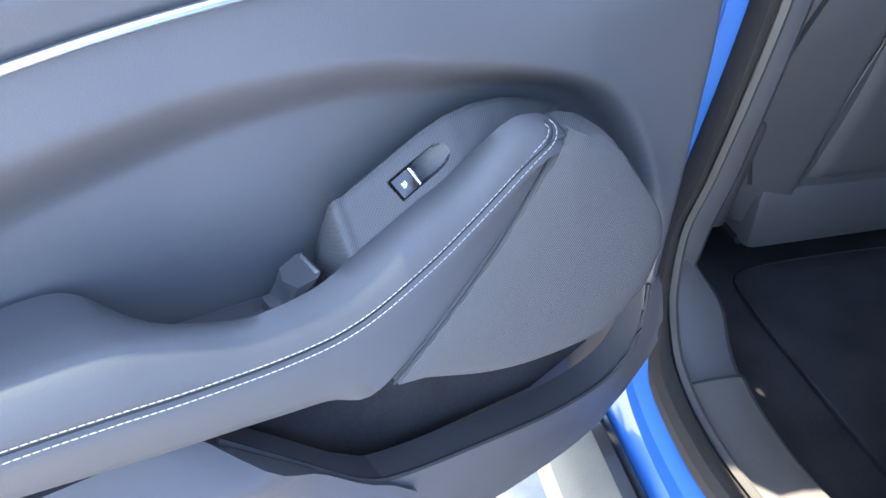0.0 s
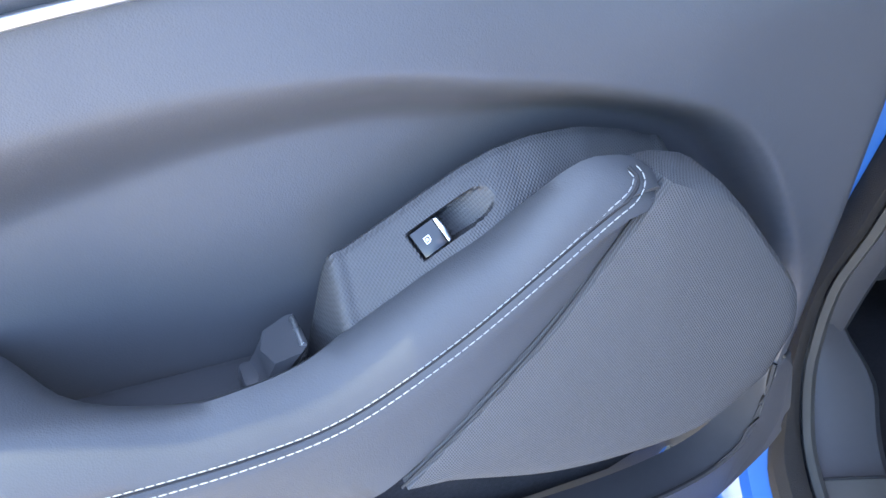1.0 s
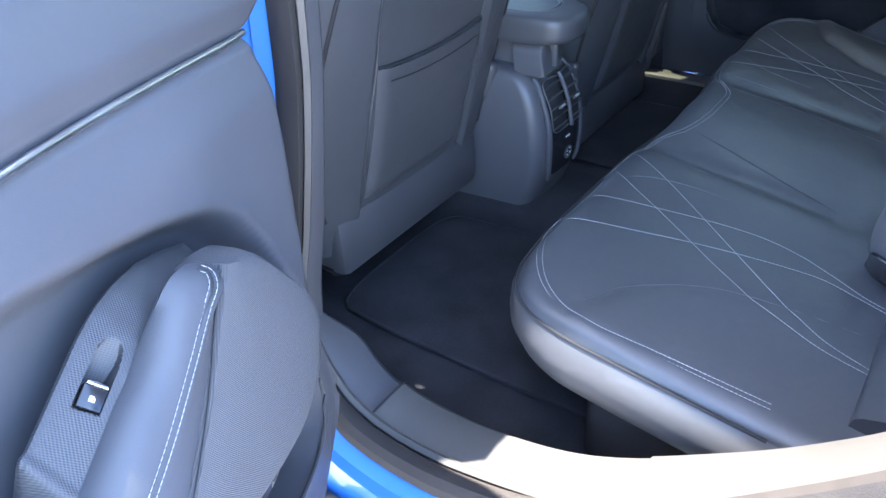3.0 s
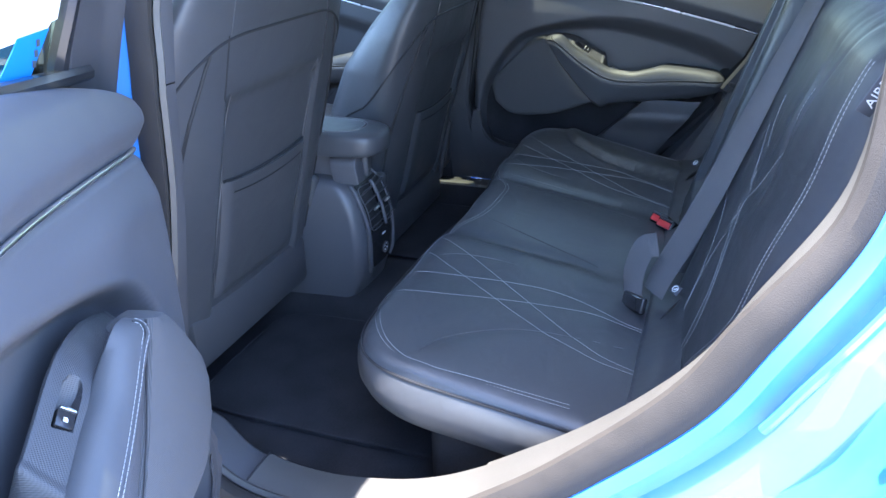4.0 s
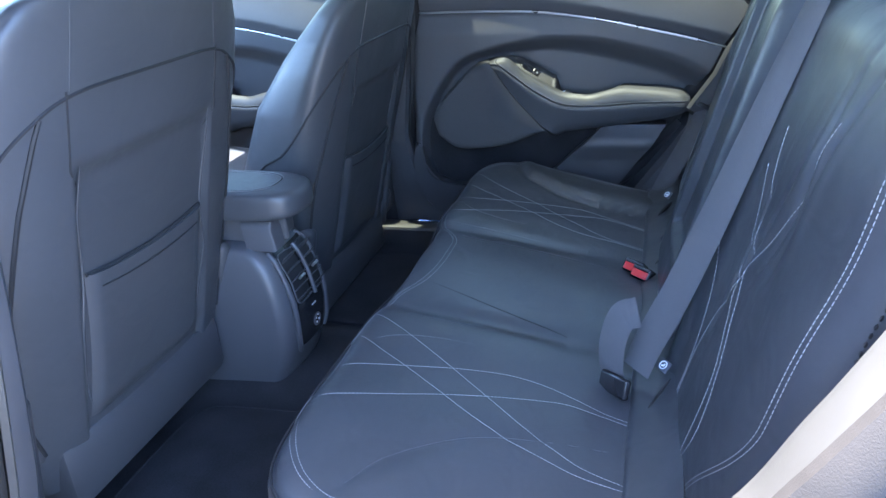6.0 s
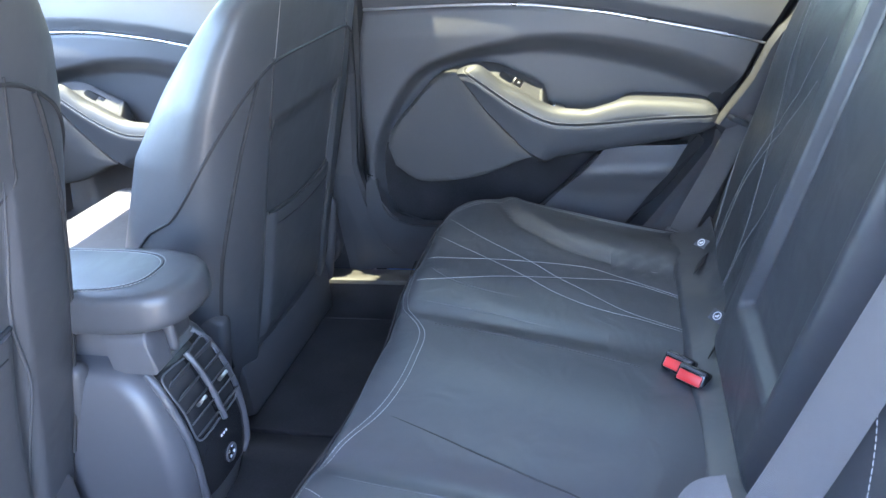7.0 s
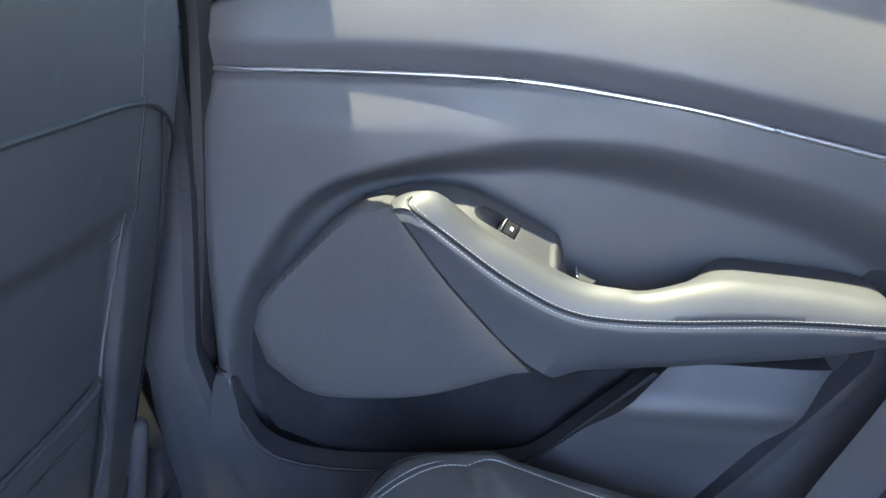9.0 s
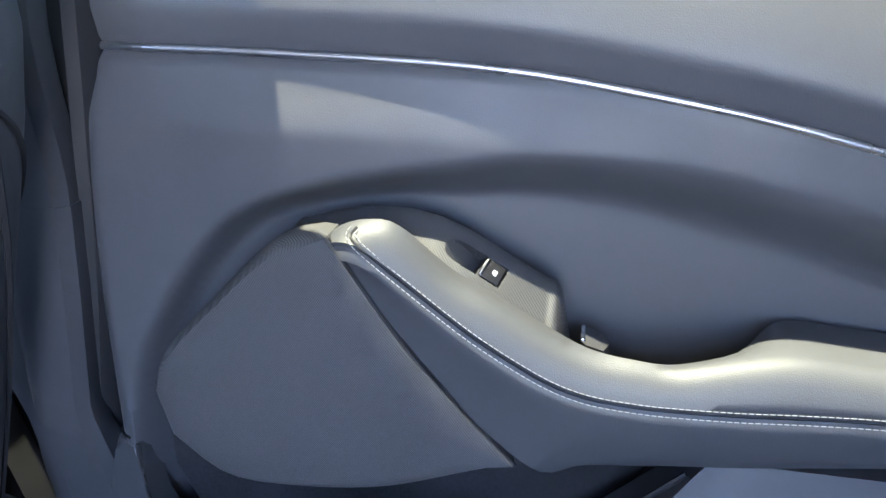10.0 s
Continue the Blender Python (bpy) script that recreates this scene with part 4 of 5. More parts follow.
slab("windscreen", [(1.26, 1.40, 0.545), (1.60, 1.22, 0.62), (1.94, 1.05, 0.68)], 0.006, CLEAR, "clear windscreen")
slab("bonnet", [(1.94, 1.04, 0.72), (2.30, 0.99, 0.74), (2.75, 0.88, 0.72), (2.90, 0.72, 0.68), (2.92, 0.40, 0.66)], 0.03, PAINT, "bright blue bonnet")
# Unseen panels close the rear sides to keep light off the seat backs.
both("rear_quarter", loft([[(-0.655 + 0.02 * (y < -1.2), y, 0.98), (-0.625, y, 1.20), (-0.585, y, zt), (-0.605, y, zt), (-0.655, y, 1.20), (-0.70, y, 0.98)] for y, zt in ((-0.33, 1.455), (-0.6, 1.455), (-0.95, 1.425), (-1.3, 1.34))]), PLASTIC, "unseen dark rear side panel added to block light")

# ---- front seats ----
seat_w = interp([(0.46, 0.225), (0.52, 0.25), (0.6, 0.272), (0.75, 0.287), (0.9, 0.290), (0.98, 0.284), (1.04, 0.270), (1.09, 0.242), (1.12, 0.206), (1.135, 0.15), (1.142, 0.10)])
seat_t = interp([(0.46, 0.12), (0.52, 0.18), (0.6, 0.235), (0.75, 0.25), (0.9, 0.22), (1.0, 0.165), (1.08, 0.112), (1.12, 0.085), (1.135, 0.05), (1.142, 0.02)])


def seat_pt(phi, z, lift=0.0):
    """A point of the seat's back shell: phi 90 is the middle of its rear face."""
    n = 3.5
    a, b = float(seat_w(z)) + lift, 0.5 * float(seat_t(z)) + lift
    yb = 0.70 + (0.77 - z) * 0.26
    c, s = math.cos(radians(phi)), math.sin(radians(phi))
    fwd = 0.5 - 0.5 * math.copysign(abs(s) ** (2 / n), s)
    x = math.copysign(abs(c) ** (2 / n), c) * a * (1 - 0.22 * fwd**1.5)
    return np.array([x, yb + 0.5 * float(seat_t(z)) - math.copysign(abs(s) ** (2 / n), s) * b + (panel_dip(x, z) if s > 0 else 0.0), z])


def panel_dip(x, z):
    """The sunk centre panel of the seat's back."""
    return 0.010 * float(smooth(0.151, 0.139, abs(x)) * smooth(0.936, 0.912, z) * smooth(0.48, 0.53, z))


def back_y(x, z):
    n = 3.5
    a, b = float(seat_w(z)), 0.5 * float(seat_t(z))
    return 0.70 + (0.77 - z) * 0.26 + b - b * (1 - min(0.999, abs(x) / a) ** n) ** (1 / n) + panel_dip(x, z)


SEAT_PHI = np.concatenate([np.degrees(np.arccos(np.sign(u) * np.abs(u) ** 2.1)) for u in (np.linspace(0.995, -0.995, 110),)] + [np.linspace(176, 364, 40)])


def build_front_seat():
    at = np.array([0, 0.95, 0.42])
    seat = thing("front_seat", at, "black leather front seat with a seatback map pocket", "car seat", "front seats")

    def put(nm, vf, material, label="", sharp=50):
        return part(nm, fixed(*moved(vf, at)), material, seat, label, sharp)

    zs = np.concatenate([np.linspace(0.46, 1.08, 84), [1.095, 1.108, 1.118, 1.126, 1.132, 1.137, 1.142]])
    put("backrest", loft([[seat_pt(p, z) for p in SEAT_PHI] for z in zs]), SEATVINYL, "black leather backrest")
    # seams: the upper yoke, running down over the shoulders, and the side piping
    for s in (1, -1):
        yoke = [(90, 1.020), (90 + s * 14, 1.019), (90 + s * 24, 1.013), (90 + s * 32, 1.002), (90 + s * 46, 0.975), (90 + s * 62, 0.93), (90 + s * 80, 0.86), (90 + s * 98, 0.77)]
        yk = spline([(a, z, 0) for a, z in yoke], 50)
        put("yoke_seam", tube([seat_pt(a, z, 0.0004) for a, z, _ in yk], 0.0024, 6, 0), GROOVE)
        side = spline([(90 + s * 32, 1.000, 0), (90 + s * 38, 0.93, 0), (90 + s * 45, 0.84, 0), (90 + s * 51, 0.74, 0), (90 + s * 53, 0.64, 0), (90 + s * 49, 0.54, 0)], 50)
        put("side_piping", tube([seat_pt(a, z, 0.0006) for a, z, _ in side], 0.0032, 6, 0), GROOVE, "black piping")
        up = [(s * 0.155, z) for z in (1.022, 0.98, 0.95, 0.925)] + [(s * 0.138, 0.905)]
        put("panel_seam", tube([(x, back_y(x, z) - 0.0004, z) for x, z in up], 0.0014, 6, 20), GROOVE)
        put("cap_seam", tube([(s * 0.15 - 0.01 * s * k, back_y(s * 0.15, 1.022 + 0.1 * k) - 0.0004, 1.022 + 0.1 * k) for k in (0, 0.4, 0.8, 1.0)], 0.0009, 6, 20), SEATVINYL)
        bol = [(s * 0.14, 0.93), (s * 0.142, 0.86), (s * 0.136, 0.78), (s * 0.146, 0.70), (s * 0.140, 0.62), (s * 0.128, 0.55)]
        put("bolster_edge", tube([(x, back_y(x, z) - 0.001, z) for x, z in bol], lambda t: 0.0004 + 0.0016 * math.sin(math.pi * t) ** 0.5, 8, 40), SEATVINYL)
    # map pocket, a padded flap; a near-black bar along its top paints the slit's shade
    nx, nz = 30, 26
    front, rear = [], []
    for j in range(nz):
        for i in range(nx):
            u, v = i / (nx - 1) * 2 - 1, j / (nz - 1)
            x = u * (0.134 - 0.006 * math.sin(3.1 * v))
            z = 0.545 + v * (0.232 - 0.010 * (1 - u * u))
            edge = min(1.0, (1 - abs(u)) / 0.10) * min(1.0, v / 0.08 + 0.2)
            front.append((x, back_y(x, z) - 0.001 - 0.010 * edge**0.5, z))
            rear.append((x, back_y(x, z) + 0.002, z))
    n = nx * nz
    fc = rows_faces(nz, nx)
    ff = fc + [tuple(n + q for q in reversed(f)) for f in fc] + [((nz - 1) * nx + i, (nz - 1) * nx + i + 1, n + (nz - 1) * nx + i + 1, n + (nz - 1) * nx + i) for i in range(nx - 1)]
    put("map_pocket", (front + rear, ff), SEATVINYL, "leather map pocket with a slit opening", 40)
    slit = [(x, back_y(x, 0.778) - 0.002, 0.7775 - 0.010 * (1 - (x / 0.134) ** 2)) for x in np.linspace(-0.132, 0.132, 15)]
    put("pocket_slit_shade", tube(slit, 0.003, 6, 30), GROOVE)
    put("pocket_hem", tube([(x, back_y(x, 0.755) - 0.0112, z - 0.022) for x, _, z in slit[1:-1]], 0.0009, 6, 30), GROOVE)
    # seat base
    part("cushion", rbox(0, 0, 0, 0.50, 0.50, 0.15, 0.05, 4, pose(0, 1.02 - at[1], 0.60 - at[2], 6, 0, 0)), SEATVINYL, seat, "black leather cushion")
    part("seat_plinth", rbox(0, 1.0 - at[1], 0.475 - at[2], 0.40, 0.46, 0.11, 0.015), PLASTIC, seat, "black plastic seat plinth")
    for s in (1, -1):
        part("hinge_cover", rbox(0, 0, 0, 0.03, 0.15, 0.20, 0.013, 3, pose(s * 0.245, 0.84 - at[1], 0.57 - at[2], 12, 0, 0)), PLASTIC, seat, "grey plastic hinge cover")
        put("rail", tube([(s * 0.19, 0.80, 0.425), (s * 0.19, 1.25, 0.425)], 0.012, 8, 6), GLOSS, "steel seat rail")
        put("headrest_post", tube([(s * 0.085, 0.655, 1.11), (s * 0.085, 0.642, 1.20)], 0.0065, 10, 6), CHROME, "chrome headrest post")
        put("post_collar", tube([(s * 0.085, 0.654, 1.128), (s * 0.085, 0.652, 1.148)], lambda t: 0.016 - 0.004 * t, 14, 6), PLASTIC)
    part("headrest", rbox(0, 0, 0, 0.27, 0.10, 0.18, 0.045, 4, pose(0, 0.645 - at[1], 1.275 - at[2], 12, 0, 0)), SEATVINYL, seat, "black leather headrest")
    return seat


seat = build_front_seat()
seat.location = Vector((0.380, 0.931, 0.42))
copy_thing(seat, Matrix.Translation((-0.350, 0.985, 0.492)))

# ---- rear bench ----
FRONT = spline([(-0.64, 0.30), (-0.638, 0.38), (-0.622, 0.435), (-0.58, 0.470), (-0.50, 0.483), (-0.35, 0.485), (-0.22, 0.480), (-0.16, 0.468), (-0.09, 0.435), (-0.03, 0.421), (0.03, 0.419), (0.10, 0.425), (0.15, 0.455), (0.20, 0.475), (0.35, 0.483), (0.50, 0.480), (0.58, 0.466), (0.622, 0.435), (0.638, 0.38), (0.64, 0.30)], 160)
RIM = FRONT.copy()
FRONT[:, 1] = np.where(np.abs(FRONT[:, 0]) < 0.3, np.maximum(FRONT[:, 1], 0.468 + 0.016 * smooth(0.05, 0.25, np.abs(FRONT[:, 0]))), FRONT[:, 1])
REAR = [(x, -0.06) for x in np.linspace(0.60, -0.60, 40)]
OUTLINE = np.vstack([[-0.62, -0.05], [-0.628, 0.03], [-0.635, 0.12], FRONT, [0.635, 0.12], [0.628, 0.03], [0.62, -0.05], REAR])


def cushion_z(x, y, d=None):
    """Height of the bench: rising forward, rounded off at its rim."""
    x, y = np.asarray(x, float), np.asarray(y, float)
    z = 0.592 + 0.165 * y - 0.012 * smooth(0.5, 0.64, np.abs(x)) * smooth(0.3, 0.05, y)
    line = np.interp(y, [0.05, 0.152, 0.25, 0.333, 0.375], [0.414, 0.418, 0.449, 0.515, 0.60])
    off, fade = np.abs(x) - line, smooth(0.40, 0.34, y) * np.where(x > 0, 1.0, 0.22)
    z = z + fade * (0.011 * smooth(-0.010, 0.045, off) - 0.010 * smooth(0.05, 0.15, off) - 0.006 * np.exp(-((off / 0.011) ** 2)))
    z = z + 0.010 * np.exp(-((x / 0.10) ** 2))
    z = z - 0.006 * np.exp(-(((np.abs(x) - 0.165) / 0.02) ** 2))
    z = z + 0.0035 * np.sin(26 * x + 3 * y) * smooth(0.05, 0.25, y) * np.exp(-(((np.abs(x) - 0.33) / 0.16) ** 2))
    if d is None:
        d = np.clip((inside_distance(x, y, OUTLINE) - 0.014) / 0.708, 0, 1)
    r = 0.048
    e = np.clip(d / r, 0, 1)
    return z - 0.016 * (1 - np.sqrt(np.clip(1 - (1 - e) ** 2, 0, 1)))


bench = thing("rear_bench", (0, 0.2, 0.5), "black leather rear bench with white diamond stitching", "car seat")
BN = np.array([0, 0.2, 0.5])


def bench_part(nm, vf, material, label="", sharp=60):
    return part(nm, fixed(*moved(vf, BN)), material, bench, label, sharp)


def build_cushion():
    pts = OUTLINE
    cols = len(pts)
    rings = []
    under = [(0.050, -0.100), (0.026, -0.092), (0.009, -0.076), (0.000, -0.056), (-0.001, -0.038), (0.002, -0.019), (0.007, -0.008), (0.011, -0.003)]
    bulge = (smooth(0.54, 0.62, np.abs(pts[:, 0])) * (1 - 2.2 * smooth(0.36, 0.44, pts[:, 1])))[:, None]
    cen = np.stack([pts[:, 0] * 0.72, np.full(cols, 0.16)], 1)
    for inset, dz in under:
        d = cen - pts
        d /= np.linalg.norm(d, axis=1)[:, None]
        p = pts + d * (inset - 0.004 * bulge * smooth(-0.003, -0.030, dz) * smooth(-0.105, -0.07, dz))
        zb = 0.592 + 0.165 * pts[:, 1] - 0.016 + dz
        rings.append(np.stack([p[:, 0], p[:, 1], zb], 1))
    steps = np.concatenate([np.array([0.0, 0.004, 0.009, 0.016, 0.025, 0.036, 0.048]), np.linspace(0.07, 1.0, 46)])
    for k, s in enumerate(steps):
        d = cen - pts
        ln = np.linalg.norm(d, axis=1)[:, None]
        deep = s
        s = s if k >= 7 else 0.014 + s * (1 - 0.014 / 0.048)
        p = pts + (d / ln * s if k < 7 else d * (0.048 / ln + (1 - 0.048 / ln) * (s - 0.048) / 0.952))
        dd = inside_distance(p[:, 0], p[:, 1], OUTLINE) if k >= 7 else np.full(cols, deep)
        rings.append(np.stack([p[:, 0], p[:, 1], cushion_z(p[:, 0], p[:, 1], np.maximum(dd, 0) if k < 7 else np.clip((dd - 0.014) / 0.708, 0, 1))], 1))
    v, f = loft(rings, wrap=True, caps=False)
    bench_part("seat_cushion", (v, f), LEATHER, "black leather bench cushion with a notched middle")


build_cushion()


def on_cushion(line, n=90, lift=0.0):
    p = spline(line, n)
    edge = np.vstack([[[-0.64, -0.06]], RIM, [[0.64, -0.06]]])
    p = p[inside_distance(p[:, 0], p[:, 1], edge) > 0.020]
    z = cushion_z(p[:, 0], p[:, 1]) + lift
    return np.stack([p[:, 0], p[:, 1], z], 1)


DIAMOND = {
    1: [
        [(0.500, 0.466), (0.459, 0.422), (0.427, 0.377), (0.375, 0.294), (0.325, 0.242), (0.294, 0.200), (0.264, 0.156), (0.247, 0.118), (0.226, 0.045)],
        [(0.425, 0.472), (0.397, 0.429), (0.377, 0.391), (0.350, 0.348), (0.310, 0.293), (0.274, 0.247), (0.253, 0.201), (0.243, 0.157), (0.238, 0.114), (0.220, 0.045)],
        [(0.325, 0.474), (0.340, 0.416), (0.359, 0.356), (0.372, 0.294), (0.381, 0.243), (0.382, 0.192), (0.366, 0.150), (0.348, 0.103), (0.327, 0.045)],
        [(0.235, 0.474), (0.250, 0.431), (0.273, 0.381), (0.296, 0.330), (0.325, 0.242), (0.339, 0.193), (0.350, 0.151), (0.341, 0.104), (0.320, 0.045)],
    ],
    -1: [
        [(0.204, 0.474), (0.236, 0.417), (0.274, 0.357), (0.313, 0.299), (0.352, 0.247), (0.398, 0.192), (0.431, 0.144), (0.454, 0.105), (0.468, 0.045)],
        [(0.272, 0.474), (0.303, 0.419), (0.331, 0.366), (0.366, 0.311), (0.401, 0.261), (0.433, 0.205), (0.456, 0.150), (0.470, 0.106), (0.476, 0.045)],
        [(0.362, 0.474), (0.342, 0.422), (0.325, 0.368), (0.304, 0.294), (0.293, 0.228), (0.298, 0.175), (0.314, 0.128), (0.332, 0.085), (0.340, 0.045)],
        [(0.446, 0.474), (0.424, 0.427), (0.398, 0.365), (0.374, 0.309), (0.352, 0.247), (0.337, 0.189), (0.330, 0.140), (0.338, 0.095), (0.348, 0.045)],
    ],
}
for s in (1, -1):
    for ln in DIAMOND[s]:
        p = on_cushion([(s * x, y) for x, y in ln])
        bench_part("stitching", dashes(p, (0, 0, 1), 0.0052, 0.0042, 0.00055), THREAD, "white diamond stitching")
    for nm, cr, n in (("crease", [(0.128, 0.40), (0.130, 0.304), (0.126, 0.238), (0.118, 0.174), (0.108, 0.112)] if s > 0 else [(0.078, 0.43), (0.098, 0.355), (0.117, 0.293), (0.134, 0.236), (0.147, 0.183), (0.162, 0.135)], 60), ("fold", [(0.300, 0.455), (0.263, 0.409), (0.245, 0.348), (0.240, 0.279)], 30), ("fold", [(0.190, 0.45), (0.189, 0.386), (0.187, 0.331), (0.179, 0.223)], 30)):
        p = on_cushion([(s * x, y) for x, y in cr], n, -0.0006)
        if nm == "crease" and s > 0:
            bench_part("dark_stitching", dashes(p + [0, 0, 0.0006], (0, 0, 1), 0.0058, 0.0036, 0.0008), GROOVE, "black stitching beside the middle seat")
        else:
            # Folds keep the leather colour; the crease bar is near-black to paint shade.
            bench_part(nm, tube(p, lambda t: 0.0003 + (0.0013 if nm == "crease" else 0.0009) * math.sin(math.pi * t) ** 0.5, 6, 0), GROOVE if nm == "crease" else LEATHER, "crease or fold line in the leather, the crease's shade painted near-black")
    wrinkle = on_cushion([(s * 0.575, 0.365), (s * 0.515, 0.333), (s * 0.449, 0.250), (s * 0.418, 0.152), (s * 0.405, 0.06)], 40, -0.0003)
    bench_part("side_crease", tube(wrinkle, 0.0008, 6, 0), LEATHER)
rim = np.vstack([OUTLINE[2:3], RIM, OUTLINE[163:165]])
cen = np.stack([rim[:, 0] * 0.72, np.full(len(rim), 0.16)], 1)
dr = (cen - rim) / np.linalg.norm(cen - rim, axis=1)[:, None]
broad = smooth(0.47, 0.63, np.abs(rim[:, 0]))[:, None]
for ins in (0.0, 0.0075):
    p = rim + dr * (0.011 + 0.034 * broad + ins)
    p = np.stack([p[:, 0], p[:, 1], cushion_z(p[:, 0], p[:, 1])], 1)
    bench_part("rim_stitching", dashes(p, (0, 0, 1), 0.0052, 0.0042, 0.00055), THREAD, "white double rim stitching")
rim = OUTLINE[2:165]
cen = np.stack([rim[:, 0] * 0.72, np.full(len(rim), 0.16)], 1)
dr = (cen - rim) / np.linalg.norm(cen - rim, axis=1)[:, None]
pip = rim + dr * 0.010
bench_part("piping", tube(np.stack([pip[:, 0], pip[:, 1], 0.592 + 0.165 * rim[:, 1] - 0.018], 1), 0.0022, 6, 0), GROOVE, "black piping")


def rest_y(x, z):
    """The backrest's face: leaning back, bolstered at its sides."""
    x, z = np.asarray(x, float), np.asarray(z, float)
    y = -0.008 - 0.28 * (z - 0.64)
    a = np.abs(x)
    y = y + 0.038 * np.sqrt(np.clip(smooth(0.152, 0.118, a), 0, 1)) * np.sqrt(np.clip(smooth(0.60, 0.665, z), 0, 1)) + 0.012 * np.exp(-(((a - 0.21) / 0.03) ** 2))
    y = y + 0.005 * np.exp(-(((a - 0.53) / 0.06) ** 2)) - 0.018 * smooth(0.38, 0.60, a)
    y = y - 0.014 * np.exp(-(((a - 0.157) / 0.007) ** 2)) * smooth(0.62, 0.70, z)
    y = y - 0.017 * smooth(0.099, 0.090, np.abs(x + 0.010)) * smooth(0.721, 0.733, z)
    y = y + 0.003 * np.sin(30 * z + 9 * x) * smooth(0.7, 1.0, z) * smooth(0.2, 0.3, a)
    for f0, lean_, top_, deep_ in ((0.335, 0.10, 0.86, 0.006), (0.385, 0.16, 0.93, 0.007), (0.430, 0.21, 0.98, 0.006), (0.475, 0.24, 1.02, 0.005)):
        off = a - f0 - lean_ * (z - top_) - 0.012 * np.sin(17 * z + 40 * f0)
        y = y - np.where(x < 0, deep_, 0.3 * deep_) * (np.exp(-((off / 0.007) ** 2)) - 0.5 * np.exp(-(((off - 0.014) / 0.011) ** 2))) * np.exp(-(((z - top_) / 0.10) ** 2))
    y = y - 0.05 * (1 - np.sqrt(np.clip(1 - np.clip((a - 0.57) / 0.055, 0, 1) ** 2, 0, 1)))
    y = y - 0.05 * (1 - np.sqrt(np.clip(1 - np.clip((z - 1.10) / 0.05, 0, 1) ** 2, 0, 1)))
    return y


nx, nz = 400, 140
xs, zs = np.linspace(-0.624, 0.624, nx), np.linspace(0.56, 1.15, nz)
gx, gz = np.meshgrid(xs, zs)
gy = rest_y(gx, gz)
v = np.stack([gx, gy, gz], -1).reshape(-1, 3)
bd = [j for j in range(nx)] + [i * nx + nx - 1 for i in range(1, nz)] + [(nz - 1) * nx + j for j in range(nx - 2, -1, -1)] + [i * nx for i in range(nz - 2, 0, -1)]
o, nb = len(v), len(bd)
v = np.vstack([v, [(v[i][0] * 1.022, v[i][1] - 0.022, v[i][2] + 0.006 * (v[i][2] > 1.14)) for i in bd], [(v[i][0] * 1.03, v[i][1] - 0.055, v[i][2]) for i in bd], [(v[i][0], v[i][1] - 0.12, v[i][2]) for i in bd]])
f = rows_faces(nz, nx) + [(bd[i], bd[(i + 1) % nb], o + (i + 1) % nb, o + i) for i in range(nb)] + [(o + r * nb + i, o + r * nb + (i + 1) % nb, o + (r + 1) * nb + (i + 1) % nb, o + (r + 1) * nb + i) for r in (0, 1) for i in range(nb)] + [tuple(o + 2 * nb + i for i in range(nb))]
bench_part("backrest", (v, f), LEATHER, "black leather backrest, bolstered, with a fold-down middle")
strip = []
for x in np.linspace(-0.56, 0.56, 60):
    dip = 0.004 * math.sin(9 * x) + 0.003 * math.sin(31 * x + 1)
    strip.append([(x, 0.058, 0.590), (x, 0.054, 0.6065 + 0.3 * dip), (x, 0.046, 0.611 + 0.5 * dip), (x, 0.020, 0.616 + dip), (x, 0.002, 0.626 + dip), (x, -0.012, 0.642), (x, -0.03, 0.62), (x, 0.0, 0.58)])
bench_part("bight_strip", loft(strip), LEATHER, "plain leather strip between cushion and backrest")
# The strip is uncut; near-black bars paint the shade of its slits.
for x in (-0.216, 0.237, 0.479):
    bench_part("anchor_slit_shade", tube([(x - 0.078 - 0.030 * k, 0.016 + 0.014 * k, 0.6245 - 0.005 * k) for k in (-1, -0.5, 0, 0.5, 1)], lambda t: 0.0006 + (0.0036 if x > 0.4 else 0.0016) * math.sin(math.pi * t), 8, 20), GROOVE, "near-black bar painting the shade in an anchor slit")
BACK = [
    [(0.290, 1.00), (0.349, 0.892), (0.424, 0.772), (0.450, 0.692), (0.436, 0.625)],
    [(0.270, 0.95), (0.327, 0.875), (0.370, 0.821), (0.423, 0.741), (0.430, 0.625)],
    [(0.46, 1.05), (0.42, 0.93), (0.355, 0.83), (0.306, 0.72), (0.305, 0.625)],
    [(0.22, 0.83), (0.25, 0.78), (0.285, 0.72), (0.296, 0.67), (0.296, 0.625)],
]
for s in (1, -1):
    for ln in BACK:
        p = spline([(s * x, z) for x, z in ln], 80)
        p3 = np.stack([p[:, 0], rest_y(p[:, 0], p[:, 1]), p[:, 1]], 1)
        bench_part("back_stitching", dashes(p3, (0, 1, 0.28), 0.0062, 0.0046, 0.00058), THREAD, "white diamond stitching")
    for xx in (0.581, 0.588):
        p = np.array([(s * (xx - 0.10 * float(smooth(0.80, 0.60, z))), z) for z in np.linspace(0.62, 1.11, 60)])
        p3 = np.stack([p[:, 0], rest_y(p[:, 0], p[:, 1]), p[:, 1]], 1)
        bench_part("edge_stitching", dashes(p3, (0, 1, 0.28), 0.0062, 0.0046, 0.00058), THREAD, "white edge stitching")
    p3 = np.array([(s * 0.6215, float(rest_y(0.6205, z)) + 0.001, z) for z in np.linspace(0.66, 1.12, 60)])
    bench_part("flank_stitching", dashes(p3, (s * 0.8, 0.5, 0.1), 0.0085, 0.0050, 0.0014), GROOVE, "black flank stitching")

# ---- console between the front seats ----
CN = np.array([-0.01, 0.9, 0.42])
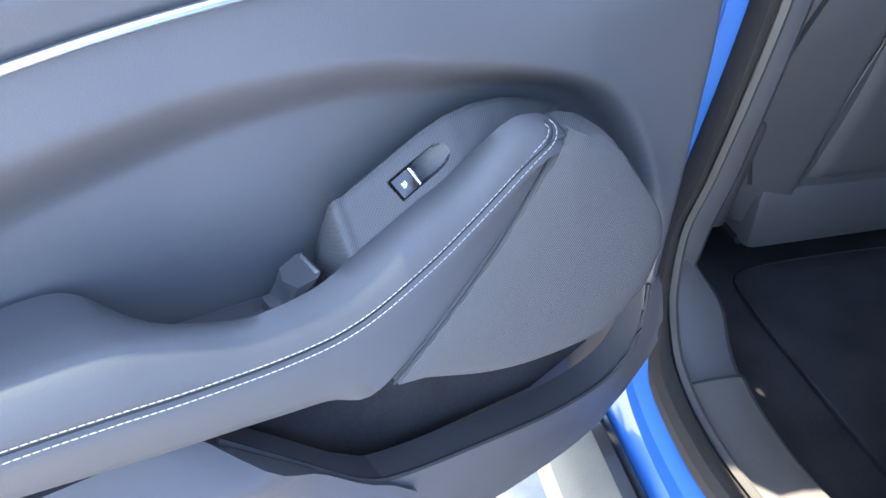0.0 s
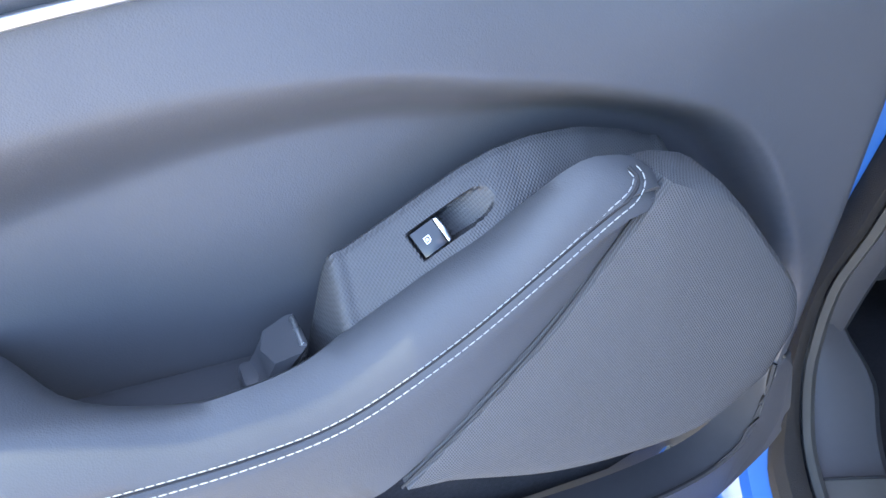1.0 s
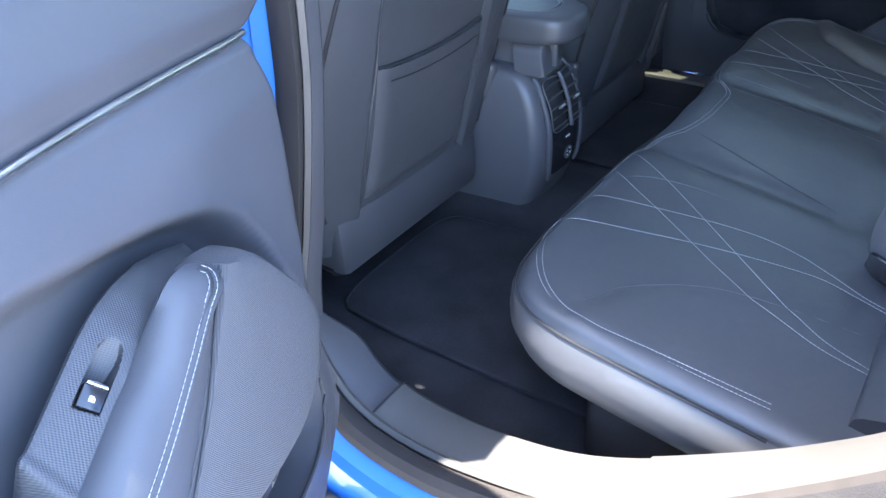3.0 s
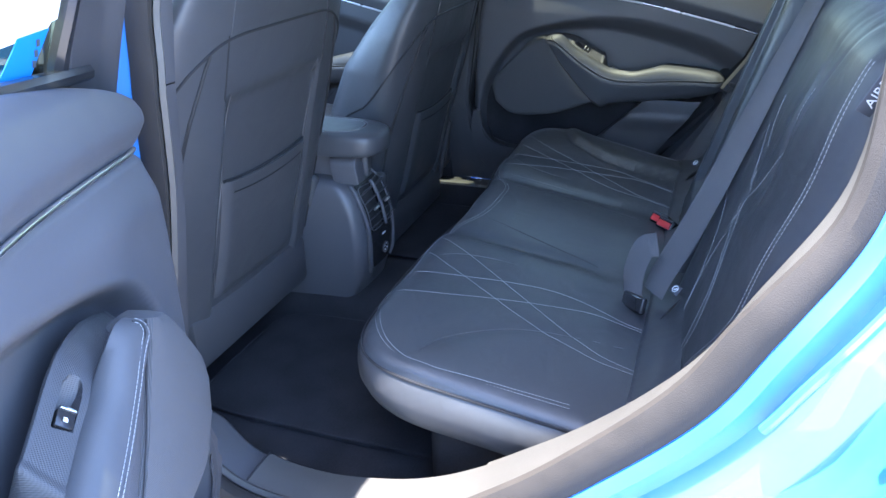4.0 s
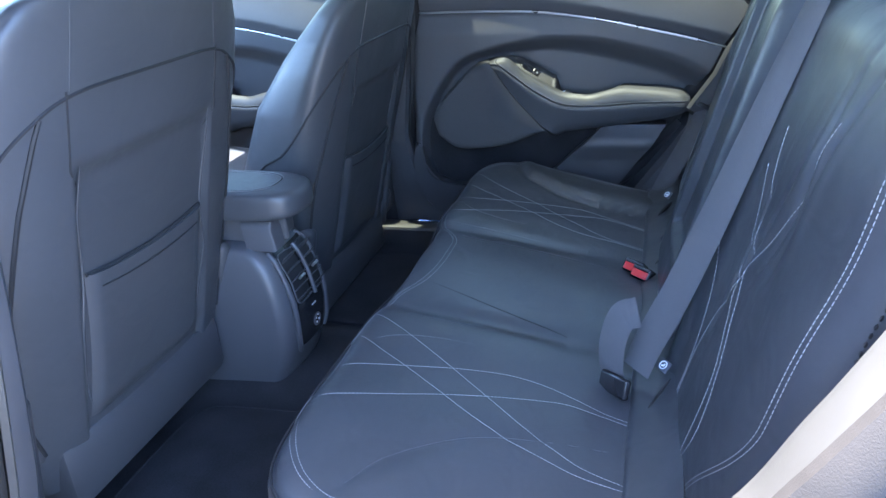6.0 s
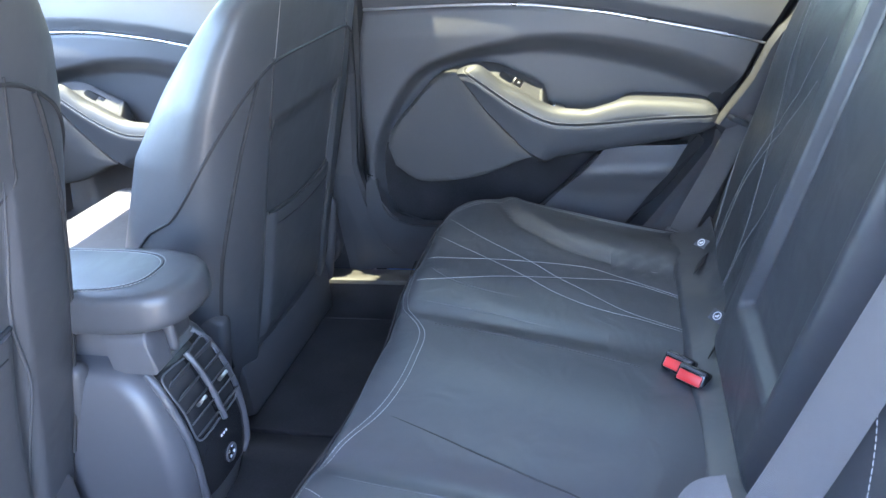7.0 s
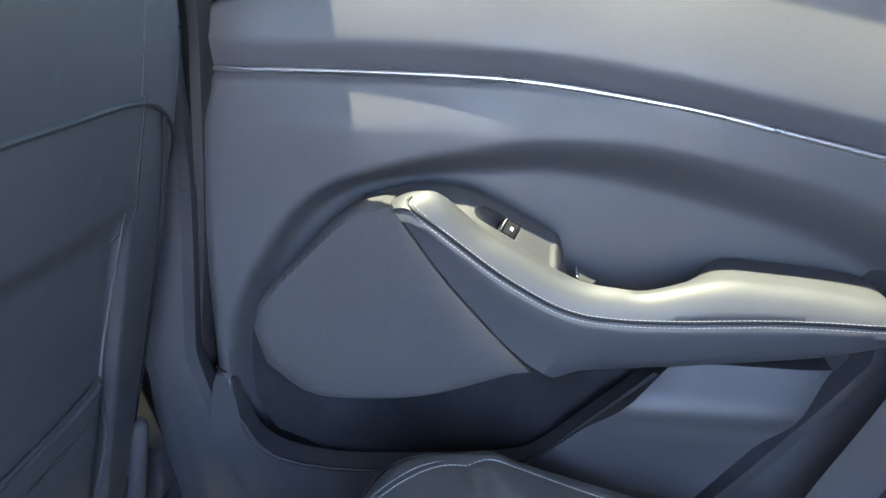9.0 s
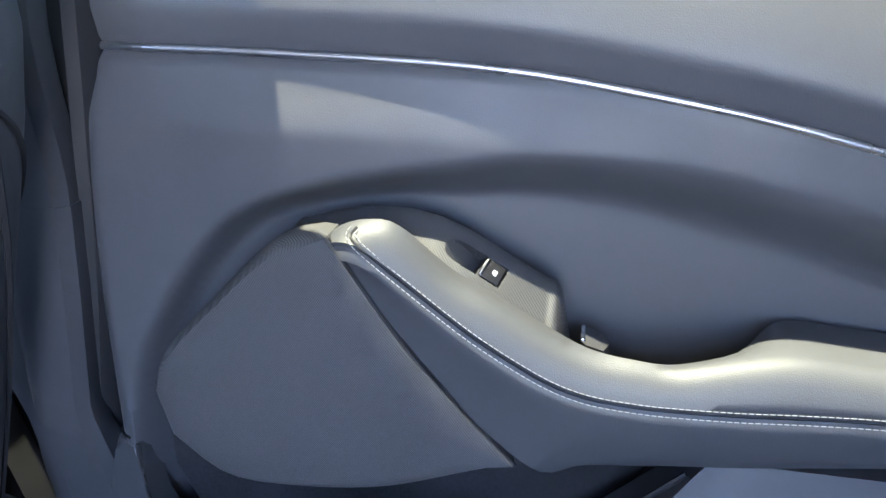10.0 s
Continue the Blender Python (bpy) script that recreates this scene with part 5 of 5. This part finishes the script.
con = thing("centre_console", CN, "dark grey centre console with rear air vents", "console")


def con_part(nm, vf, material, label="", parent=None, sharp=35):
    return part(nm, fixed(*moved(vf, CN)), material, parent or con, label, sharp)


def con_bm(nm, bm, material, label="", parent=None):
    for vv in bm.verts:
        vv.co -= Vector(CN.tolist())
    return part(nm, bm, material, parent or con, label)


CX = -0.025
con_y = interp([(0.40, 0.716), (0.44, 0.700), (0.48, 0.684), (0.52, 0.675), (0.56, 0.672), (0.60, 0.675), (0.64, 0.683), (0.67, 0.694), (0.69, 0.706), (0.705, 0.722), (0.712, 0.740), (0.716, 0.77)])
con_w = interp([(0.40, 0.080), (0.46, 0.088), (0.52, 0.092), (0.60, 0.092), (0.66, 0.089), (0.69, 0.086), (0.705, 0.082), (0.712, 0.076), (0.716, 0.060)])
rings = []
for z in np.concatenate([np.linspace(0.40, 0.69, 24), [0.698, 0.705, 0.709, 0.712, 0.7145, 0.716]]):
    w, yr, r = float(con_w(z)), float(con_y(z)), 0.030
    side = [(w + 0.022, 1.4), (w + 0.018, 1.1), (w + 0.010, 0.90), (w + 0.002, yr + 0.08)] + [(w - r + r * math.cos(q), yr + 0.010 + r - r * math.sin(q)) for q in np.linspace(0.1, 1.4, 7)] + [(0.5 * w, yr + 0.004), (0.25 * w, yr + 0.001)]
    rings.append([(CX - x, y, z) for x, y in side] + [(CX, yr, z)] + [(CX + x, y, z) for x, y in reversed(side)])
con_part("console_shell", loft(rings), CONSOLE, "dark grey console shell with a bulging rear face", sharp=50)


def face(u, v, w):
    """The console's rear face: u across, v up from its foot, w outwards."""
    z = 0.47 + v
    y = float(con_y(z)) + 0.004 * (u / 0.05) ** 2
    dy = (float(con_y(z + 0.01)) - float(con_y(z - 0.01))) / 0.02
    n = Vector((0, -1, dy)).normalized()
    return Vector((CX + u, y, z)) + n * w


def lean(v):
    """How far the face leans back at that height, in degrees."""
    return math.degrees(math.atan((float(con_y(0.48 + v)) - float(con_y(0.46 + v))) / 0.02))


def panel(nm, u0, u1, v0, v1, w, thick, material, label="", parent=None, taper=0.0):
    """A thin panel that follows the bulging face."""
    rings = []
    for v in np.linspace(v0, v1, 14):
        k = 1 - taper * abs(2 * (v - v0) / (v1 - v0) - 1) ** 4
        uu = [0.5 * (u0 + u1) + 0.5 * (u1 - u0) * k * q for q in np.linspace(-1, 1, 9)]
        rings.append([face(u, v, w - 0.0015 * (abs(q) > 0.99)) for u, q in zip(uu, np.linspace(-1, 1, 9))] + [face(u, v, w - thick) for u in reversed(uu)])
    return con_part(nm, loft([[tuple(p) for p in r] for r in rings]), material, label, parent, 50)


panel("vent_surround", -0.058, 0.058, 0.030, 0.224, 0.003, 0.012, GLOSS, "black vent surround", taper=0.12)
for sd in (1, -1):
    con_part("cheek", tube([face(sd * 0.052, 0.020, 0.000), face(sd * 0.062, 0.05, 0.002), face(sd * 0.063, 0.13, 0.002), face(sd * 0.061, 0.20, 0.000), face(sd * 0.054, 0.228, -0.002)], 0.0055, 10, 24), CONSOLE, "rounded grey cheek")
    # No hollow: a near-black panel paints the shaded depth behind the slats.
    vent = panel("air_vent", 0.004 if sd > 0 else -0.053, 0.053 if sd > 0 else -0.004, 0.125, 0.216, 0.0042, 0.004, GROOVE, "air vent")
    for k in range(5):
        v = 0.134 + 0.0182 * k
        c = face(sd * 0.0285, v, 0.0075)
        part("vent_slat", rbox(0, 0, 0, 0.047, 0.013, 0.0022, 0.0009, 2, pose(c.x - CN[0], c.y - CN[1], c.z - CN[2], -34 - lean(v), 0, 0)), PLASTIC, vent)
    c = face(sd * 0.0285, 0.168, 0.013)
    part("vent_tab", rbox(0, 0, 0, 0.017, 0.010, 0.005, 0.0015, 2, pose(c.x - CN[0], c.y - CN[1], c.z - CN[2], -30 - lean(0.168), 0, 0)), CHROME, vent, "satin chrome vent tab")
    rim = [face(sd * u, v, 0.0055) for u, v in ((0.004, 0.125), (0.030, 0.123), (0.053, 0.127), (0.0545, 0.17), (0.053, 0.213), (0.03, 0.218), (0.004, 0.216))]
    con_part("vent_frame", tube([tuple(p) for p in rim], 0.0014, 8, 50), CONSOLE, "", vent)
con_part("vent_divider", tube([tuple(face(0, v, 0.010)) for v in np.linspace(0.122, 0.219, 8)], 0.0042, 8, 20), CONSOLE, "grey vent divider")
for k in (-1, 0, 1):
    con_bm("port_mark", rbox(*face(-0.004 + 0.006 * k, 0.100, 0.0036), 0.0035, 0.001, 0.003, 0.0003), WHITE, "white marking")
ring = [face(0.002 + 0.012 * math.cos(q), 0.062 + 0.012 * math.sin(q), 0.0040) for q in np.linspace(0, 2 * math.pi, 24, endpoint=False)]
con_part("power_socket", tube([np.array(p) for p in ring + ring[:1]], 0.0018, 8, 40), CONSOLE, "round power socket")
for q in ((-0.005, 0.066), (0.004, 0.070), (0.008, 0.058), (-0.002, 0.056)):
    con_bm("socket_mark", rbox(*face(0.002 + q[0], q[1], 0.0040), 0.004, 0.001, 0.0035, 0.0003), WHITE)
# padded lid over its box, with hinge blocks
LX = -0.036
half = [(0.071, 1.25), (0.073, 0.95), (0.072, 0.76), (0.069, 0.710), (0.060, 0.675), (0.045, 0.656), (0.024, 0.648)]
lid_out = spline([(LX - x, y) for x, y in half] + [(LX, 0.646)] + [(LX + x, y) for x, y in reversed(half)], 90)
lc = np.array([LX, 0.95])
rings = []
for q, z in ((0.10, 0.770), (0.03, 0.771), (0.010, 0.774), (0.001, 0.780), (0.0, 0.786), (0.0, 0.802), (0.007, 0.810), (0.022, 0.815), (0.06, 0.819), (0.3, 0.822), (0.7, 0.824), (0.97, 0.825)):
    p = lc + (lid_out - lc) * (1 - q)
    rings.append(np.stack([p[:, 0], p[:, 1], np.full(len(p), z)], 1))
lid = con_part("armrest_lid", loft(rings), SEATVINYL, "padded leather console lid", sharp=45)
arc = spline([(-0.058, 0.90), (-0.057, 0.80), (-0.050, 0.735), (-0.030, 0.703), (0.0, 0.696), (0.030, 0.703), (0.050, 0.735), (0.057, 0.80), (0.058, 0.90)], 70)
for d in (0.0, 0.006):
    a3 = np.stack([LX + arc[:, 0] * (1 - d * 12), arc[:, 1] + d, np.full(len(arc), 0.8205)], 1)
    con_part("lid_stitching", dashes(a3, (0, 0, 1), 0.0052, 0.0042, 0.0006, 0.0012), THREAD, "white stitching", lid)
a3 = np.stack([LX + arc[:, 0] * 0.964, arc[:, 1] + 0.003, np.full(len(arc), 0.8212)], 1)
con_part("lid_seam", tube(a3, 0.0012, 6, 0), GROOVE, "", lid)
con_bm("storage_box", rbox(LX + 0.016, 0.985, 0.738, 0.100, 0.54, 0.072, 0.008, 3), CONSOLE, "dark storage box under the lid")
con_bm("hinge_bracket", rbox(LX - 0.006, 0.716, 0.742, 0.012, 0.05, 0.060, 0.005, 3), CONSOLE, "slim hinge bracket")
arch = [(0.019, 0.0), (0.019, 0.040)] + [(0.019 * math.cos(q), 0.040 + 0.019 * math.sin(q)) for q in np.linspace(0.25, math.pi - 0.25, 9)] + [(-0.019, 0.040), (-0.019, 0.0)]
con_bm("hinge_block", plate(arch, lambda u, v, w: Vector((LX - 0.036 + u, 0.694 + w + 0.12 * v, 0.706 + v)), 0.060, 0.004, 3), CONSOLE, "arched hinge block")

# ---- belts, buckles, labels ----


def strap(nm, pts, wide, label, width=0.047):
    p = spline(pts, 60)
    w = spline(wide, 60)
    w /= np.linalg.norm(w, axis=1)[:, None]
    d = np.gradient(p, axis=0)
    d /= np.linalg.norm(d, axis=1)[:, None]
    w = w - d * (w * d).sum(1)[:, None]
    w /= np.linalg.norm(w, axis=1)[:, None]
    n = np.cross(d, w)
    h = 0.5 * width
    rings = np.stack([p - w * h, p - w * h * 0.94 + n * 0.0008, p + w * h * 0.94 + n * 0.0008, p + w * h, p + w * h * 0.94 - n * 0.0008, p - w * h * 0.94 - n * 0.0008], 1)
    return part(nm, fixed(*loft(rings)), WEBBING, None, "", 60)


def belt(name, at, label):
    return thing(name, at, label, "seat belt", "seat belts")


bl = belt("seat_belt", (-0.24, 0.04, 0.6), "dark grey rear seat belt hanging over the backrest")
st = strap("webbing", [(-0.215, -0.20, 1.19), (-0.218, -0.150, 1.165), (-0.220, -0.108, 1.06), (-0.224, -0.054, 0.90), (-0.230, -0.004, 0.76), (-0.238, 0.034, 0.67), (-0.244, 0.050, 0.625)], [(0.97, 0.2, 0.05), (0.92, 0.35, 0.1), (0.85, 0.5, 0.15), (0.72, 0.65, 0.15), (0.55, 0.8, 0.1), (0.6, 0.75, 0)], "")
st2 = strap("webbing_loop", [(-0.238, 0.050, 0.718), (-0.236, 0.072, 0.706), (-0.242, 0.084, 0.670), (-0.252, 0.084, 0.630), (-0.266, 0.068, 0.604)], [(0.55, 0.8, 0.1), (0.6, 0.75, 0.1), (0.6, 0.75, 0), (0.65, 0.7, 0), (0.7, 0.7, 0)], "")
tg = part("tongue", rbox(0, 0, 0, 0.062, 0.012, 0.030, 0.005, 3, pose(-0.275, 0.078, 0.618, 20, 12, 40)), GLOSS, None)
for ob in (st, st2, tg):
    ob.parent = bl
    ob.matrix_parent_inverse = Matrix.Translation((0.24, -0.04, -0.6))
br = belt("seat_belt", (0.62, 0.02, 0.55), "dark grey rear seat belt in its sunlit guide")
st = strap("webbing", [(0.662, -0.080, 0.80), (0.655, -0.055, 0.755), (0.648, -0.030, 0.70), (0.645, 0.008, 0.62), (0.642, 0.040, 0.548)], [(0.7, 0.6, 0.4), (0.6, 0.7, 0.4), (0.55, 0.72, 0.42), (0.55, 0.72, 0.42), (0.5, 0.75, 0.42)], "")
gd = part("belt_guide", rbox(0, 0, 0, 0.022, 0.056, 0.012, 0.005, 3, pose(0.659, -0.070, 0.785, 28, 0, 20)), PLASTIC, None, "grey belt guide")
an = part("anchor", rbox(0, 0, 0, 0.010, 0.056, 0.040, 0.004, 2, pose(0.642, 0.038, 0.555, 24, 0, 0)), WEBBING, None, "folded webbing end at the anchor")
for ob in (st, gd, an):
    ob.parent = br
    ob.matrix_parent_inverse = Matrix.Translation((-0.62, -0.02, -0.55))


def buckle(at, turn):
    b = thing("belt_buckle", at, "black belt buckle with a red release button", "belt buckle", "belt buckles")
    b.rotation_euler = [radians(a) for a in turn]
    part("housing", rbox(0, 0, -0.012, 0.040, 0.026, 0.055, 0.005, 3), GLOSS, b, "black buckle housing")
    part("release_button", rbox(0, 0.003, 0.0165, 0.032, 0.014, 0.006, 0.002, 2), RED, b, "red release button")
    part("rim", rbox(0, -0.008, 0.0150, 0.034, 0.004, 0.008, 0.0012, 2), PLASTIC, b, "grey slot rim")
    return b


buckle((0.122, 0.066, 0.612), (-52, -8, 62))
buckle((0.095, 0.050, 0.612), (-52, -6, 58))


def tag(at, turn):
    t = thing("anchor_label", at, "small dark cloth tag with a round white child-seat mark", "label", "anchor labels")
    t.rotation_euler = [radians(a) for a in turn]
    part("cloth", rbox(0, 0, 0, 0.023, 0.0016, 0.017, 0.0006), LABEL, t)
    rg = [np.array((0.0058 * math.cos(a), 0.0012, 0.0058 * math.sin(a))) for a in np.linspace(0, 2 * math.pi, 20, endpoint=False)]
    part("round_mark", fixed(*tube(rg + rg[:1], 0.0008, 6, 30)), WHITE, t, "white ring")
    part("seat_mark", plate([(-0.002, -0.002), (0.0025, -0.003), (0.0032, -0.001), (0.0, 0.0005), (-0.001, 0.003), (-0.003, 0.002)], lambda u, v, w: Vector((u, 0.0014 - w, v)), 0.0006, 0), WHITE, t, "white seat sign")


for x in (-0.216, 0.237, 0.479):
    tag((x - 0.035, 0.012, 0.642), (48, 0, 38))

# side-impact tag on the backrest
at = thing("warning_tag", (-0.624, -0.160, 1.085), "dark cloth tag lettered in white on the seat edge", "label")
at.rotation_euler = (radians(90), radians(-62), radians(-70))
part("cloth", rbox(0, 0, -0.001, 0.046, 0.018, 0.002, 0.0006), LABEL, at)
cu = bpy.data.curves.new("lettering", "FONT")
cu.body, cu.size, cu.extrude, cu.align_x, cu.align_y = "AIRB", 0.0145, 0.0003, "CENTER", "CENTER"
tx = new("text_source", cu)
dg = bpy.context.evaluated_depsgraph_get()
me = bpy.data.meshes.new_from_object(tx.evaluated_get(dg))
bpy.data.objects.remove(tx)
me.materials.clear()
me.materials.append(WHITE)
le = new("lettering", me)
le.parent = at
le.location = (0, 0, 0.0006)
